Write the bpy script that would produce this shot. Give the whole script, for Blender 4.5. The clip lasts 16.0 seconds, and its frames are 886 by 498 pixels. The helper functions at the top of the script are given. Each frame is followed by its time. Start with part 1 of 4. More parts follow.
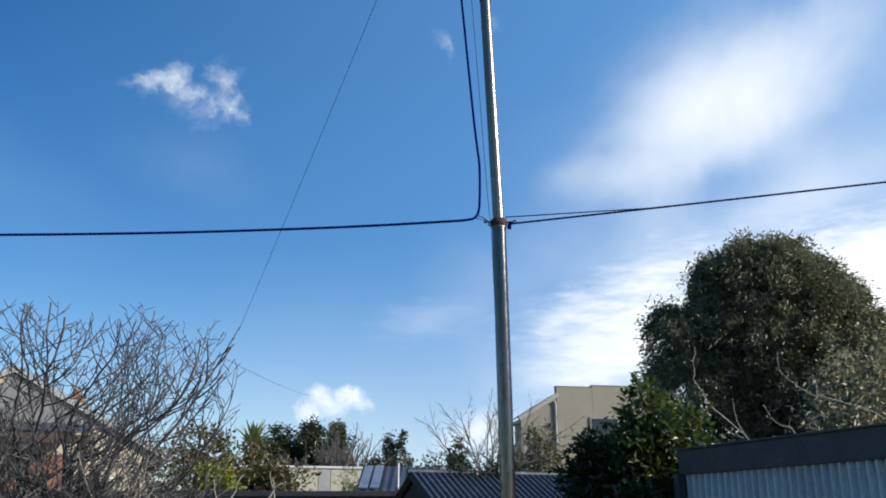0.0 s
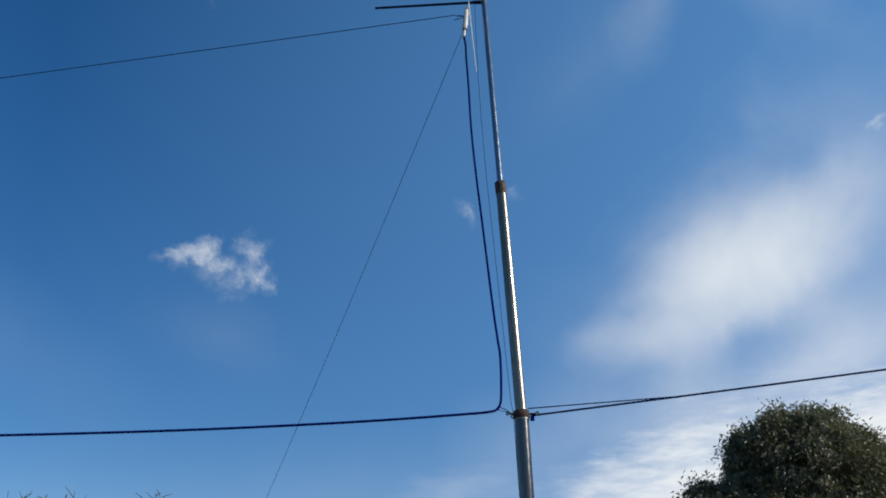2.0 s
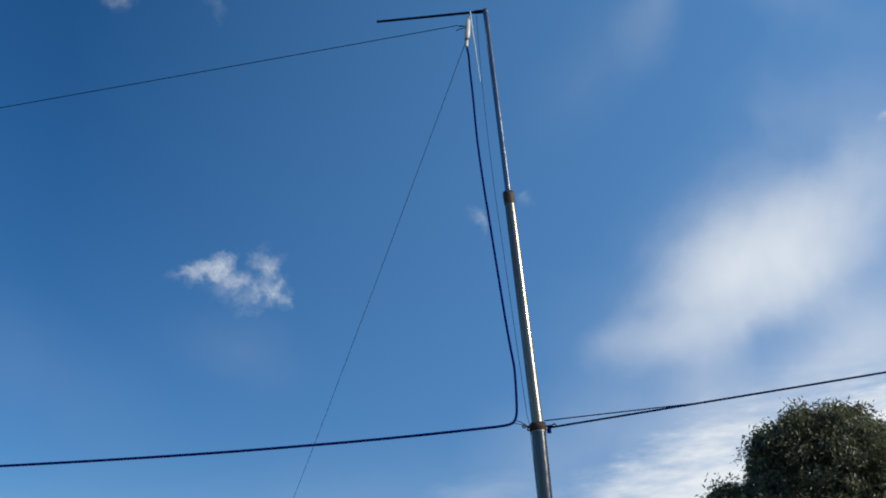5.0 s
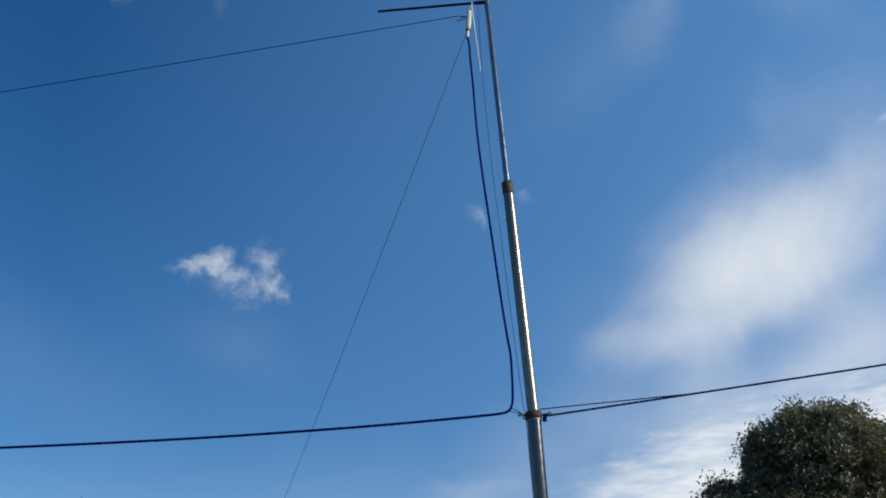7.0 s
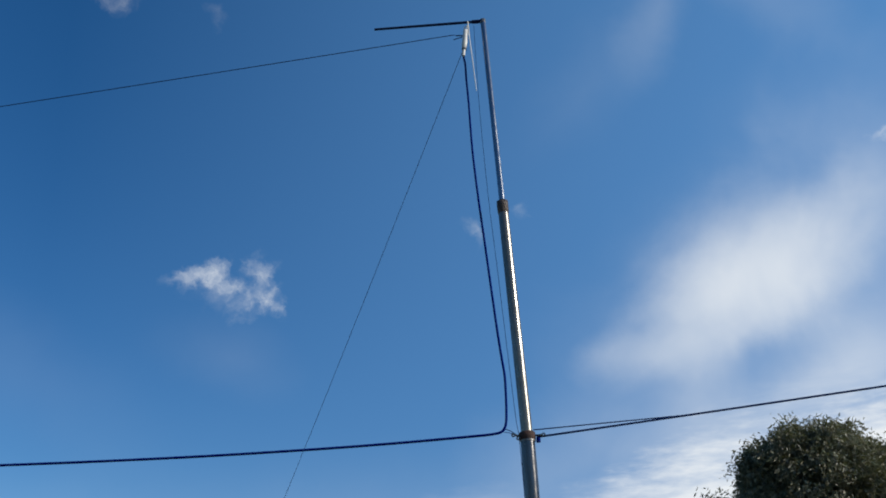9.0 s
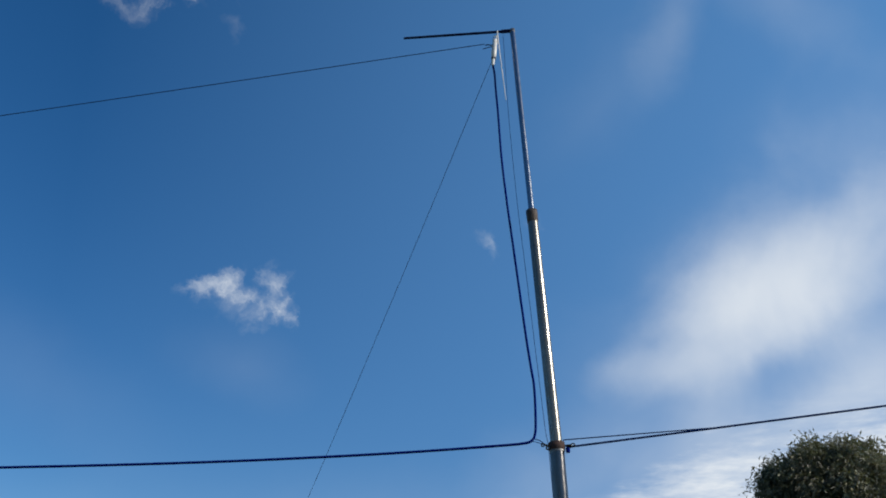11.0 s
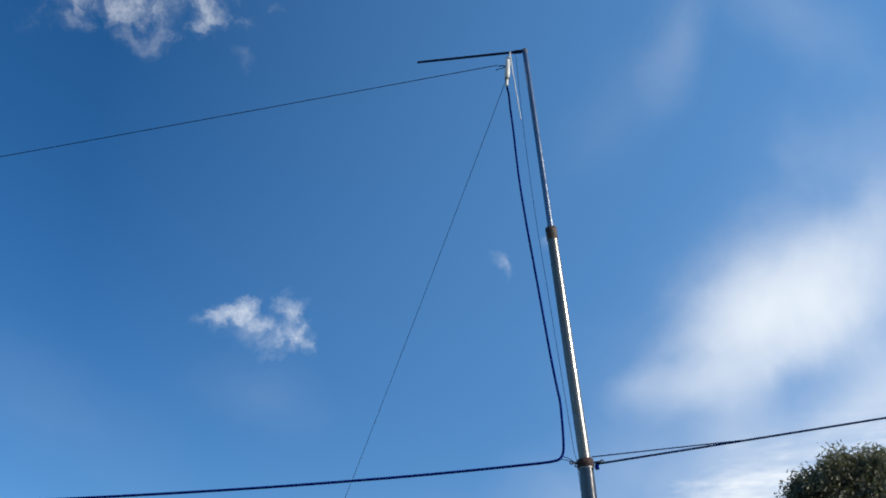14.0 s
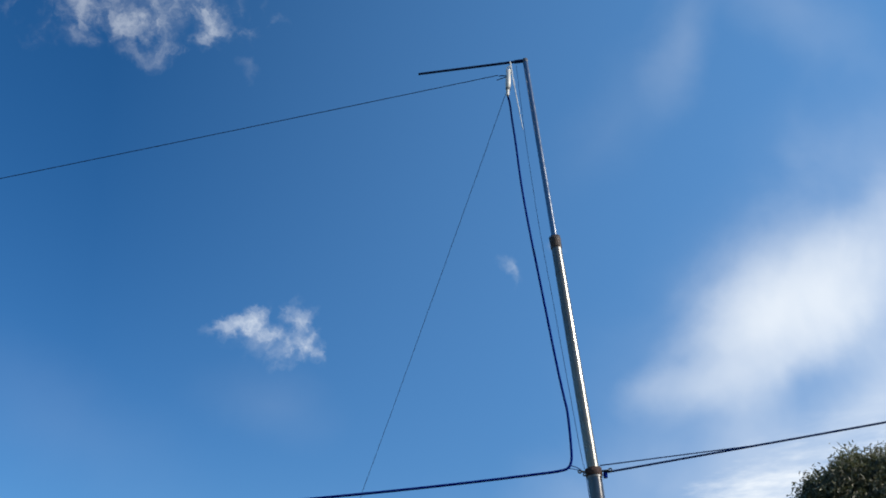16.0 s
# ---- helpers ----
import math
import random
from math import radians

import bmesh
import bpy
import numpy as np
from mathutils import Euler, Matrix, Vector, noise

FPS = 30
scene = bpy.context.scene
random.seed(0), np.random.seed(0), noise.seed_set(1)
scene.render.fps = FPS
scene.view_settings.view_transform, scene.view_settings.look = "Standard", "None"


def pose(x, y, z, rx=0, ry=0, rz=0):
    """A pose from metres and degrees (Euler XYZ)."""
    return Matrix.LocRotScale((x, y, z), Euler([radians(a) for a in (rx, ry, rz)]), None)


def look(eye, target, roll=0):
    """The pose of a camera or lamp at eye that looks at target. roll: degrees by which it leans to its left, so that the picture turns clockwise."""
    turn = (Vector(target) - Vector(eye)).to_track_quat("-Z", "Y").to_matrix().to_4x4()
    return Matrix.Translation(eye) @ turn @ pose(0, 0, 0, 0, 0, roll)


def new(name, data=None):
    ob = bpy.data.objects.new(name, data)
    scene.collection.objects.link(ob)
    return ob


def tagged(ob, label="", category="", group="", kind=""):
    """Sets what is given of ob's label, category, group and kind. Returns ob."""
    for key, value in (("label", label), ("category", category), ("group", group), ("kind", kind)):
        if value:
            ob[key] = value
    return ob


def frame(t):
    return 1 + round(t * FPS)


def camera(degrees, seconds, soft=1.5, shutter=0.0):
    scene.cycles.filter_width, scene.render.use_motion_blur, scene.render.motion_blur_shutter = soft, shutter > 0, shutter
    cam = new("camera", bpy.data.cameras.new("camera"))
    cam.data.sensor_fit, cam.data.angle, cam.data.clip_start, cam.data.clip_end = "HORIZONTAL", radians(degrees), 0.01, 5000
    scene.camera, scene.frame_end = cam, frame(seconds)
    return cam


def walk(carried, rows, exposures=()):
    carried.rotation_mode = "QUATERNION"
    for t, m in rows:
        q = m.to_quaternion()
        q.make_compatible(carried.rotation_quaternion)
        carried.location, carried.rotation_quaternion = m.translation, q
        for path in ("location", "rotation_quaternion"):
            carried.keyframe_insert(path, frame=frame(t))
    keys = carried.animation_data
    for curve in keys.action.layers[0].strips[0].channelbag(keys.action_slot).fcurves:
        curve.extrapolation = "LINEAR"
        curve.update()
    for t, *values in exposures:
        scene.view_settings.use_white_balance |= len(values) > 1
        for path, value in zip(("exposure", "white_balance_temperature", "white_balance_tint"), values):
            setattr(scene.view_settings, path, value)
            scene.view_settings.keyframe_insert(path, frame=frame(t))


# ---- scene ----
cam = camera(55.0, 16.0, soft=1.85)
# seconds, eye, target, roll
PATH = [
    (0, (0.0, 0.03, 1.529), (0.0, 1.932, 2.147), 0.05),
    (0.5, (0.014, 0.023, 1.589), (-0.009, 1.868, 2.36), 0.05),
    (1, (0.021, 0.008, 1.631), (-0.04, 1.801, 2.515), 0.1),
    (1.5, (0.021, 0.005, 1.648), (-0.031, 1.766, 2.596), -0.4),
    (2, (0.023, -0.012, 1.656), (-0.03, 1.734, 2.63), -0.3),
    (2.5, (0.026, 0.001, 1.668), (-0.015, 1.733, 2.667), -0.4),
    (3, (0.032, -0.009, 1.674), (-0.009, 1.698, 2.715), -0.4),
    (3.5, (0.039, -0.015, 1.664), (-0.023, 1.717, 2.664), -0.7),
    (4, (0.038, -0.022, 1.682), (-0.009, 1.722, 2.66), -1.7),
    (4.5, (0.047, 0.005, 1.706), (-0.031, 1.741, 2.697), -2.2),
    (7, (0.048, 0.024, 1.655), (-0.034, 1.763, 2.639), -1.2),
    (7.5, (0.051, 0.039, 1.653), (-0.032, 1.786, 2.624), -1.7),
    (8, (0.051, 0.044, 1.673), (-0.035, 1.786, 2.652), -1.6),
    (8.5, (0.052, 0.037, 1.676), (-0.037, 1.768, 2.673), -1.1),
    (9, (0.056, 0.015, 1.683), (-0.015, 1.739, 2.695), -1.0),
    (9.5, (0.053, -0.008, 1.683), (-0.012, 1.707, 2.71), -0.8),
    (11.8, (-0.068, 0.043, 1.66), (-0.188, 1.743, 2.707), 0.5),
    (12, (-0.068, 0.043, 1.66), (-0.193, 1.712, 2.755), 0.1),
    (12.5, (-0.069, 0.035, 1.657), (-0.209, 1.671, 2.799), -0.4),
    (13, (-0.07, 0.028, 1.654), (-0.177, 1.661, 2.803), -0.2),
    (13.5, (-0.071, 0.02, 1.651), (-0.193, 1.644, 2.813), -0.3),
    (14, (-0.072, 0.012, 1.649), (-0.205, 1.69, 2.73), -1.0),
    (14.5, (-0.085, 0.012, 1.659), (-0.247, 1.651, 2.794), -0.5),
    (15, (-0.062, -0.004, 1.665), (-0.22, 1.642, 2.79), -0.9),
    (15.5, (-0.057, -0.018, 1.667), (-0.213, 1.637, 2.779), -1.9),
    (16, (-0.051, -0.018, 1.664), (-0.2, 1.65, 2.757), -1.9),
]
walk(cam, [(t, look(eye, target, roll)) for t, eye, target, roll in PATH],
     exposures=[(0.0, 0.45), (0.5, 0.14), (1.0, 0.06), (1.5, 0.03), (9.5, 0.03), (12.0, 0.03), (12.5, 0.2), (13.0, 0.27), (16.0, 0.27)])

# ---------------------------------------------------------------- world and sun
SUN_AZ, SUN_EL = 107.0, 26.0   # degrees clockwise from straight ahead, and above the horizon


def direction(az, el):
    a, e = radians(az), radians(el)
    return Vector((math.sin(a) * math.cos(e), math.cos(a) * math.cos(e), math.sin(e)))


class Nodes:
    """A short way to write node trees."""

    def __init__(self, tree):
        self.tree = tree
        tree.nodes.clear()

    def add(self, kind, inputs=()):
        n = self.tree.nodes.new(kind)
        for k, v in dict(inputs).items():
            if isinstance(v, bpy.types.NodeSocket):
                self.tree.links.new(v, n.inputs[k])
            else:
                n.inputs[k].default_value = v
        return n

    def math(self, op, a, b=0.0, clamp=False):
        n = self.add("ShaderNodeMath", {0: a, 1: b})
        n.operation, n.use_clamp = op, clamp
        return n.outputs[0]

    def vmath(self, op, a, b=(0, 0, 0)):
        n = self.add("ShaderNodeVectorMath", {0: a, 1: b})
        n.operation = op
        return n.outputs["Value" if op in ("LENGTH", "DOT_PRODUCT") else 0]

    def noise(self, vec, scale, detail=4.0, rough=0.55, dist=0.0):
        return self.add("ShaderNodeTexNoise", {"Vector": vec, "Scale": scale, "Detail": detail, "Roughness": rough, "Distortion": dist})

    def ramp(self, fac, stops):
        n = self.add("ShaderNodeValToRGB", {0: fac})
        r = n.color_ramp
        while len(r.elements) < len(stops):
            r.elements.new(0.5)
        for e, (p, c) in zip(r.elements, stops):
            e.position, e.color = p, (*c, 1)
        return n.outputs[0]

    def mix(self, fac, a, b, blend="MIX"):
        n = self.add("ShaderNodeMix")
        n.data_type, n.blend_type = "RGBA", blend
        for k, v in ((0, fac), (6, a), (7, b)):
            if isinstance(v, bpy.types.NodeSocket):
                self.tree.links.new(v, n.inputs[k])
            else:
                n.inputs[k].default_value = v if k == 0 else (*v, 1)
        return n.outputs[2]

    def remap(self, v, a, b, c, d, smooth=True):
        n = self.add("ShaderNodeMapRange", {0: v, 1: a, 2: b, 3: c, 4: d})
        n.interpolation_type = "SMOOTHSTEP" if smooth else "LINEAR"
        return n.outputs[0]


def make_world():
    world = bpy.data.worlds.new("sky")
    world.use_nodes = True
    scene.world = world
    n = Nodes(world.node_tree)
    sky = n.add("ShaderNodeTexSky")
    sky.sky_type, sky.sun_disc, sky.sun_elevation, sky.sun_rotation = "NISHITA", False, radians(SUN_EL), radians(SUN_AZ)
    sky.altitude, sky.air_density, sky.dust_density, sky.ozone_density = 50.0, 1.0, 0.35, 2.5
    blue = n.add("ShaderNodeHueSaturation", {"Hue": 0.505, "Saturation": 1.34, "Value": 1.04, "Color": sky.outputs[0]}).outputs[0]
    d = n.add("ShaderNodeTexCoord").outputs["Generated"]
    warp = n.noise(d, 16.0, 5.0, 0.6).outputs["Color"]
    broad = n.noise(d, 6.0, 4.0, 0.5, 0.4).outputs[0]
    dw = n.vmath("ADD", d, n.vmath("MULTIPLY", n.vmath("SUBTRACT", warp, (0.5, 0.5, 0.5)), (0.07, 0.07, 0.07)))
    fine = n.noise(dw, 36.0, 7.0, 0.58).outputs[0]
    db = n.vmath("ADD", d, n.vmath("MULTIPLY", n.vmath("SUBTRACT", warp, (0.5, 0.5, 0.5)), (0.03, 0.03, 0.03)))
    # mackerel ripples of the low bank
    ripple = n.noise(n.add("ShaderNodeMapping", {"Vector": d, "Rotation": (0, radians(-28), 0), "Scale": (22, 22, 95)}).outputs[0], 1.0, 4.0, 0.6).outputs[0]
    total = None

    def cloud(az, el, wide, high, tilt, thick, soft, grain, rag, kind="puff"):
        nonlocal total
        c = direction(az, el)
        turn = look((0, 0, 0), c).to_3x3() @ Matrix.Rotation(radians(tilt), 3, "Z")
        m = n.add("ShaderNodeMapping")
        m.vector_type = "TEXTURE"
        for key, value in (("Location", c), ("Rotation", turn.to_euler()), ("Scale", (radians(wide), radians(high), 0.6))):
            m.inputs[key].default_value = value
        n.tree.links.new(dw if kind == "puff" else db, m.inputs["Vector"])
        r = n.vmath("LENGTH", m.outputs[0])
        g = {"puff": fine, "veil": broad, "bank": ripple}[kind]
        v = n.math("ADD", r, n.math("MULTIPLY", n.math("SUBTRACT", g, 0.5), rag))
        f = n.remap(v, 1.0, 1.0 - soft, 0.0, thick)
        if grain:
            f = n.math("MULTIPLY", f, n.remap(g, 0.30, 0.62, 1.0, 1.0 - grain))
        total = f if total is None else n.math("SUBTRACT", n.math("ADD", total, f), n.math("MULTIPLY", total, f))

    # ragged small cloud: a thin ridge, a notch, and a fuller end with a tattered foot
    cloud(-21.10, 27.6, 2.2, 0.8, 22, 0.26, 1.3, 0.25, 1.6)
    cloud(-19.90, 28.1, 1.9, 1.0, 24, 0.34, 1.3, 0.3, 1.7)
    cloud(-19.10, 27.9, 1.2, 1.3, -30, 0.34, 1.3, 0.3, 1.7)
    cloud(-17.70, 27.2, 2.5, 1.0, -14, 0.34, 1.3, 0.35, 1.7)
    cloud(-15.90, 28.0, 1.3, 1.8, -12, 0.36, 1.3, 0.3, 1.7)
    cloud(-16.00, 26.8, 2.3, 1.7, -25, 0.42, 1.3, 0.3, 1.6)
    cloud(-15.00, 26.0, 1.3, 1.3, -30, 0.32, 1.3, 0.35, 1.7)
    cloud(-17.40, 25.8, 1.8, 1.3, -20, 0.22, 1.3, 0.4, 1.7)
    cloud(-18.90, 26.6, 3.0, 1.7, -16, 0.14, 1.3, 0.2, 1.4)
    # two faint tufts by the mast
    cloud(-0.05, 31.5, 0.95, 1.05, 20, 0.23, 1.2, 0.3, 1.6)
    cloud(0.4, 30.6, 0.6, 1.0, -12, 0.09, 1.2, 0.3, 1.5)
    cloud(4.1, 33.0, 0.7, 0.9, -20, 0.13, 1.2, 0.3, 1.6)
    # broken cloud high up
    cloud(-33.0, 46.4, 8.2, 2.9, 12, 0.16, 1.2, 0.6, 2.0)
    cloud(-26.2, 46.2, 1.9, 2.0, -40, 0.30, 1.3, 0.45, 1.9)
    cloud(-28.6, 47.6, 1.6, 2.3, 10, 0.23, 1.3, 0.5, 1.9)
    cloud(-30.5, 45.4, 2.6, 1.5, -10, 0.20, 1.3, 0.5, 1.9)
    cloud(-33.5, 45.3, 2.4, 1.8, 20, 0.21, 1.3, 0.5, 1.9)
    cloud(-37.8, 45.4, 2.2, 2.9, 25, 0.19, 1.3, 0.5, 1.9)
    cloud(-31.6, 43.6, 2.6, 0.9, 8, 0.12, 1.2, 0.4, 1.7)
    cloud(-36.6, 43.0, 2.2, 1.0, 25, 0.10, 1.2, 0.4, 1.7)
    cloud(-22.0, 44.3, 0.9, 0.7, 0, 0.07, 1.2, 0.3, 1.5)
    # low heaped cloud over the roofs
    cloud(-8.1, 8.2, 1.0, 1.0, 10, 0.70, 0.8, 0.2, 1.0)
    cloud(-6.1, 8.1, 1.3, 0.75, -10, 0.68, 0.8, 0.2, 1.0)
    cloud(-5.3, 7.4, 1.2, 0.6, -15, 0.55, 0.9, 0.2, 1.0)
    cloud(-9.2, 6.9, 1.3, 0.8, 20, 0.58, 0.9, 0.2, 1.0)
    cloud(-7.2, 7.5, 2.2, 1.1, 0, 0.55, 1.0, 0.1, 1.0)
    cloud(2.4, 5.6, 4.2, 2.2, 0, 0.62, 1.2, 0.1, 0.9)
    # wide soft veil on the sunny side, blue showing under its far end
    cloud(19.3, 26.3, 9.8, 6.4, 27, 0.48, 1.2, 0.0, 0.75, "veil")
    cloud(18.0, 25.2, 7.4, 4.7, 20, 0.55, 1.25, 0.0, 0.6, "veil")
    cloud(24.2, 27.6, 9.4, 4.2, 33, 0.42, 1.2, 0.0, 0.8, "veil")
    cloud(20.6, 27.6, 13.5, 7.6, 30, 0.24, 1.25, 0.0, 0.9, "veil")
    cloud(22.6, 24.9, 6.6, 3.0, 32, 0.30, 1.25, 0.0, 0.8, "veil")
    cloud(9.4, 22.8, 3.4, 1.8, 14, 0.19, 1.2, 0.0, 0.8, "veil")
    cloud(12.6, 22.4, 5.6, 2.2, 10, 0.20, 1.2, 0.0, 0.8, "veil")
    cloud(18.6, 22.8, 5.6, 2.4, 20, 0.20, 1.2, 0.0, 0.8, "veil")
    cloud(30.2, 32.9, 0.9, 0.5, 10, 0.34, 1.0, 0.2, 1.4)
    cloud(24.0, 19.8, 18.0, 3.8, 12, 0.42, 1.2, 0.0, 0.9, "veil")
    cloud(27.0, 25.0, 30.0, 15.0, 22, 0.22, 1.2, 0.0, 0.5, "veil")
    # bright bank low on that side
    cloud(24.0, 12.6, 16.0, 5.8, 12, 0.97, 0.7, 0.10, 0.8, "bank")
    cloud(13.6, 12.9, 10.0, 4.8, 20, 0.80, 1.0, 0.14, 0.9, "bank")
    cloud(12.0, 10.8, 11.5, 4.0, 6, 0.66, 1.2, 0.0, 0.6, "veil")
    cloud(30.0, 13.5, 16.0, 6.5, 10, 0.95, 0.8, 0.0, 0.3, "bank")
    cloud(8.6, 13.4, 6.0, 2.6, 12, 0.34, 1.2, 0.0, 0.8, "bank")
    cloud(16.0, 5.0, 20.0, 4.2, 0, 0.75, 1.0, 0.0, 0.4, "veil")
    cloud(17.5, 16.4, 12.0, 3.0, 18, 0.42, 1.2, 0.0, 0.8, "bank")
    cloud(8.4, 9.4, 4.5, 1.0, 3, 0.45, 1.2, 0.0, 0.7, "veil")
    # thin haze, thicker toward the sun
    cloud(-31.0, 20.5, 13.0, 4.6, -22, 0.03, 1.2, 0.0, 0.8, "veil")
    cloud(-1.0, 13.2, 5.0, 2.0, 8, 0.17, 1.2, 0.0, 0.9, "bank")
    cloud(-17.5, 22.5, 6.0, 3.4, -10, 0.045, 1.2, 0.0, 0.9, "veil")
    cloud(17.0, 44.5, 7.5, 2.6, 60, 0.12, 1.2, 0.0, 1.1, "veil")
    cloud(26.5, 43.5, 9.0, 3.4, -52, 0.10, 1.2, 0.0, 1.2, "veil")
    cloud(10.0, 40.0, 9.0, 4.0, 40, 0.04, 1.2, 0.0, 1.2, "veil")
    cloud(6.0, 16.0, 10.0, 6.0, 10, 0.11, 1.2, 0.0, 0.7, "veil")
    cloud(5.0, 2.0, 70.0, 17.0, 0, 0.32, 1.2, 0.0, 0.2, "veil")
    # the clear sky pales toward the sun
    toward = n.remap(n.vmath("DOT_PRODUCT", d, direction(58, 10)), 0.1, 1.0, 0.0, 0.84, False)
    blue = n.mix(toward, blue, (1.2, 3.1, 6.3))
    colour = n.mix(total, blue, (8.25, 8.6, 8.85))
    bg = n.add("ShaderNodeBackground", {"Color": colour, "Strength": 0.1})
    n.add("ShaderNodeOutputWorld", {0: bg.outputs[0]})


make_world()
sun = new("sun", bpy.data.lights.new("sun", "SUN"))
sun.data.energy, sun.data.angle, sun.data.color = 4.1, radians(0.53), (1.0, 0.94, 0.84)
sun.matrix_world = look(direction(SUN_AZ, SUN_EL) * 50, (0, 0, 0))

# ---------------------------------------------------------------- materials


def material(name, base, dark=None, rough=0.7, metal=0.0, scale=8.0, bump=0.2, fine=60.0, stretch=(1, 1, 1), spread=0.0, wear=None, thin=0.0, spec=0.5):
    """A surface with grain at two scales; spread: how far single pieces differ; wear: a second colour in patches; thin: light that a leaf lets through."""
    mat = bpy.data.materials.new(name)
    mat.use_nodes = True
    n = Nodes(mat.node_tree)
    p = n.add("ShaderNodeMapping", {"Vector": n.add("ShaderNodeTexCoord").outputs["Object"], "Scale": stretch}).outputs[0]
    big, small = n.noise(p, scale, 5.0, 0.6).outputs[0], n.noise(p, fine, 4.0, 0.6).outputs[0]
    dark = dark or tuple(c * 0.6 for c in base)
    c = n.mix(n.remap(big, 0.3, 0.7, 0, 1), base, dark)
    c = n.mix(n.remap(small, 0.3, 0.75, 0.0, 0.5), c, tuple(v * 0.55 for v in dark))
    if wear:
        c = n.mix(n.remap(n.noise(p, scale * 2.3, 6.0, 0.7).outputs[0], 0.56, 0.7, 0.0, 0.8), c, wear)
    if spread:
        isl = n.add("ShaderNodeNewGeometry").outputs["Random Per Island"]
        c = n.add("ShaderNodeHueSaturation", {"Hue": n.remap(isl, 0, 1, 0.5 - 0.03 * spread, 0.5 + 0.03 * spread, False), "Saturation": n.remap(isl, 0, 1, 1.1, 0.8, False),
                                              "Value": n.remap(n.math("FRACT", n.math("MULTIPLY", isl, 7.3)), 0, 1, 1 - 0.55 * spread, 1 + 0.6 * spread, False), "Color": c}).outputs[0]
    r = n.remap(small, 0.2, 0.8, max(rough - 0.12, 0.05), min(rough + 0.12, 1), False)
    s = n.add("ShaderNodeBsdfPrincipled", {"Base Color": c, "Roughness": r, "Metallic": metal})
    s.inputs["Specular IOR Level"].default_value = spec
    if bump:
        b = n.add("ShaderNodeBump", {"Strength": bump, "Distance": 0.01, "Height": n.math("ADD", small, n.math("MULTIPLY", big, 0.6))})
        n.tree.links.new(b.outputs[0], s.inputs["Normal"])
    out = s.outputs[0]
    if thin:
        t = n.add("ShaderNodeBsdfTranslucent", {"Color": n.mix(0.5, c, (0.25, 0.3, 0.04))})
        out = n.add("ShaderNodeMixShader", {0: thin, 1: out, 2: t.outputs[0]}).outputs[0]
    n.add("ShaderNodeOutputMaterial", {0: out})
    return mat


GALV = material("galvanised_steel", (0.25, 0.235, 0.205), (0.18, 0.17, 0.148), 0.30, 0.75, 9, 0.06, 90, (1, 1, 0.25), wear=(0.12, 0.108, 0.09))
GALV_LOW = material("dull_steel", (0.155, 0.148, 0.143), (0.11, 0.105, 0.103), 0.22, 0.95, 7, 0.05, 90, (1, 1, 0.25), wear=(0.085, 0.075, 0.068))
GALV_UP = material("blue_grey_steel", (0.36, 0.38, 0.41), (0.27, 0.29, 0.32), 0.21, 0.95, 9, 0.05, 90, (1, 1, 0.25), wear=(0.25, 0.25, 0.26))
GALV_DARK = material("weathered_steel", (0.20, 0.20, 0.20), (0.13, 0.13, 0.13), 0.45, 0.7, 14, 0.12, 90, wear=(0.11, 0.09, 0.07))
RUST = material("rusty_steel", (0.085, 0.042, 0.033), (0.045, 0.028, 0.025), 0.8, 0.2, 40, 0.5, 160, wear=(0.05, 0.045, 0.05))
COLLAR_STEEL = material("stained_steel", (0.085, 0.065, 0.055), (0.05, 0.04, 0.036), 0.6, 0.35, 40, 0.4, 160, wear=(0.13, 0.075, 0.05))
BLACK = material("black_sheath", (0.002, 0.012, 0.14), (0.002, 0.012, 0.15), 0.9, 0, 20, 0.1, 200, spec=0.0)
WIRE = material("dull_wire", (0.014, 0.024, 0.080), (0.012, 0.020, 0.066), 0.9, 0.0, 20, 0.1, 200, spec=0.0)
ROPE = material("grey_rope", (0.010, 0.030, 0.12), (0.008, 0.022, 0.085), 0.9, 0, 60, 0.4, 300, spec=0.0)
WHITE = material("white_plastic", (0.80, 0.80, 0.78), (0.68, 0.67, 0.64), 0.45, 0, 12, 0.05, 120)
ZINC = material("corrugated_zinc", (0.66, 0.64, 0.60), (0.54, 0.52, 0.49), 0.55, 0.15, 3, 0.1, 60, (1, 1, 0.3), wear=(0.34, 0.33, 0.31))
DARK_ROOF = material("dark_roof_sheet", (0.075, 0.083, 0.10), (0.05, 0.056, 0.07), 0.5, 0.35, 2.5, 0.1, 40, wear=(0.14, 0.15, 0.17))
CHARCOAL = material("charcoal_paint", (0.055, 0.055, 0.06), (0.04, 0.04, 0.045), 0.6, 0.1, 5, 0.1, 80, wear=(0.08, 0.075, 0.07))
CREAM = material("cream_render", (0.62, 0.55, 0.42), (0.55, 0.48, 0.36), 0.9, 0, 0.9, 0.3, 45, wear=(0.50, 0.44, 0.34))
SAND = material("sand_render", (0.34, 0.305, 0.25), (0.30, 0.27, 0.22), 0.9, 0, 0.6, 0.25, 30, wear=(0.28, 0.25, 0.20))
PALE = material("pale_panel", (0.56, 0.52, 0.42), (0.50, 0.46, 0.38), 0.85, 0, 0.8, 0.2, 30)
GREY_PAINT = material("grey_boards", (0.44, 0.44, 0.43), (0.36, 0.36, 0.35), 0.75, 0, 2, 0.2, 40, wear=(0.22, 0.22, 0.22))
DULL_BOARD = material("dull_board", (0.25, 0.25, 0.25), (0.19, 0.19, 0.19), 0.8, 0, 3, 0.2, 50, wear=(0.15, 0.15, 0.14))
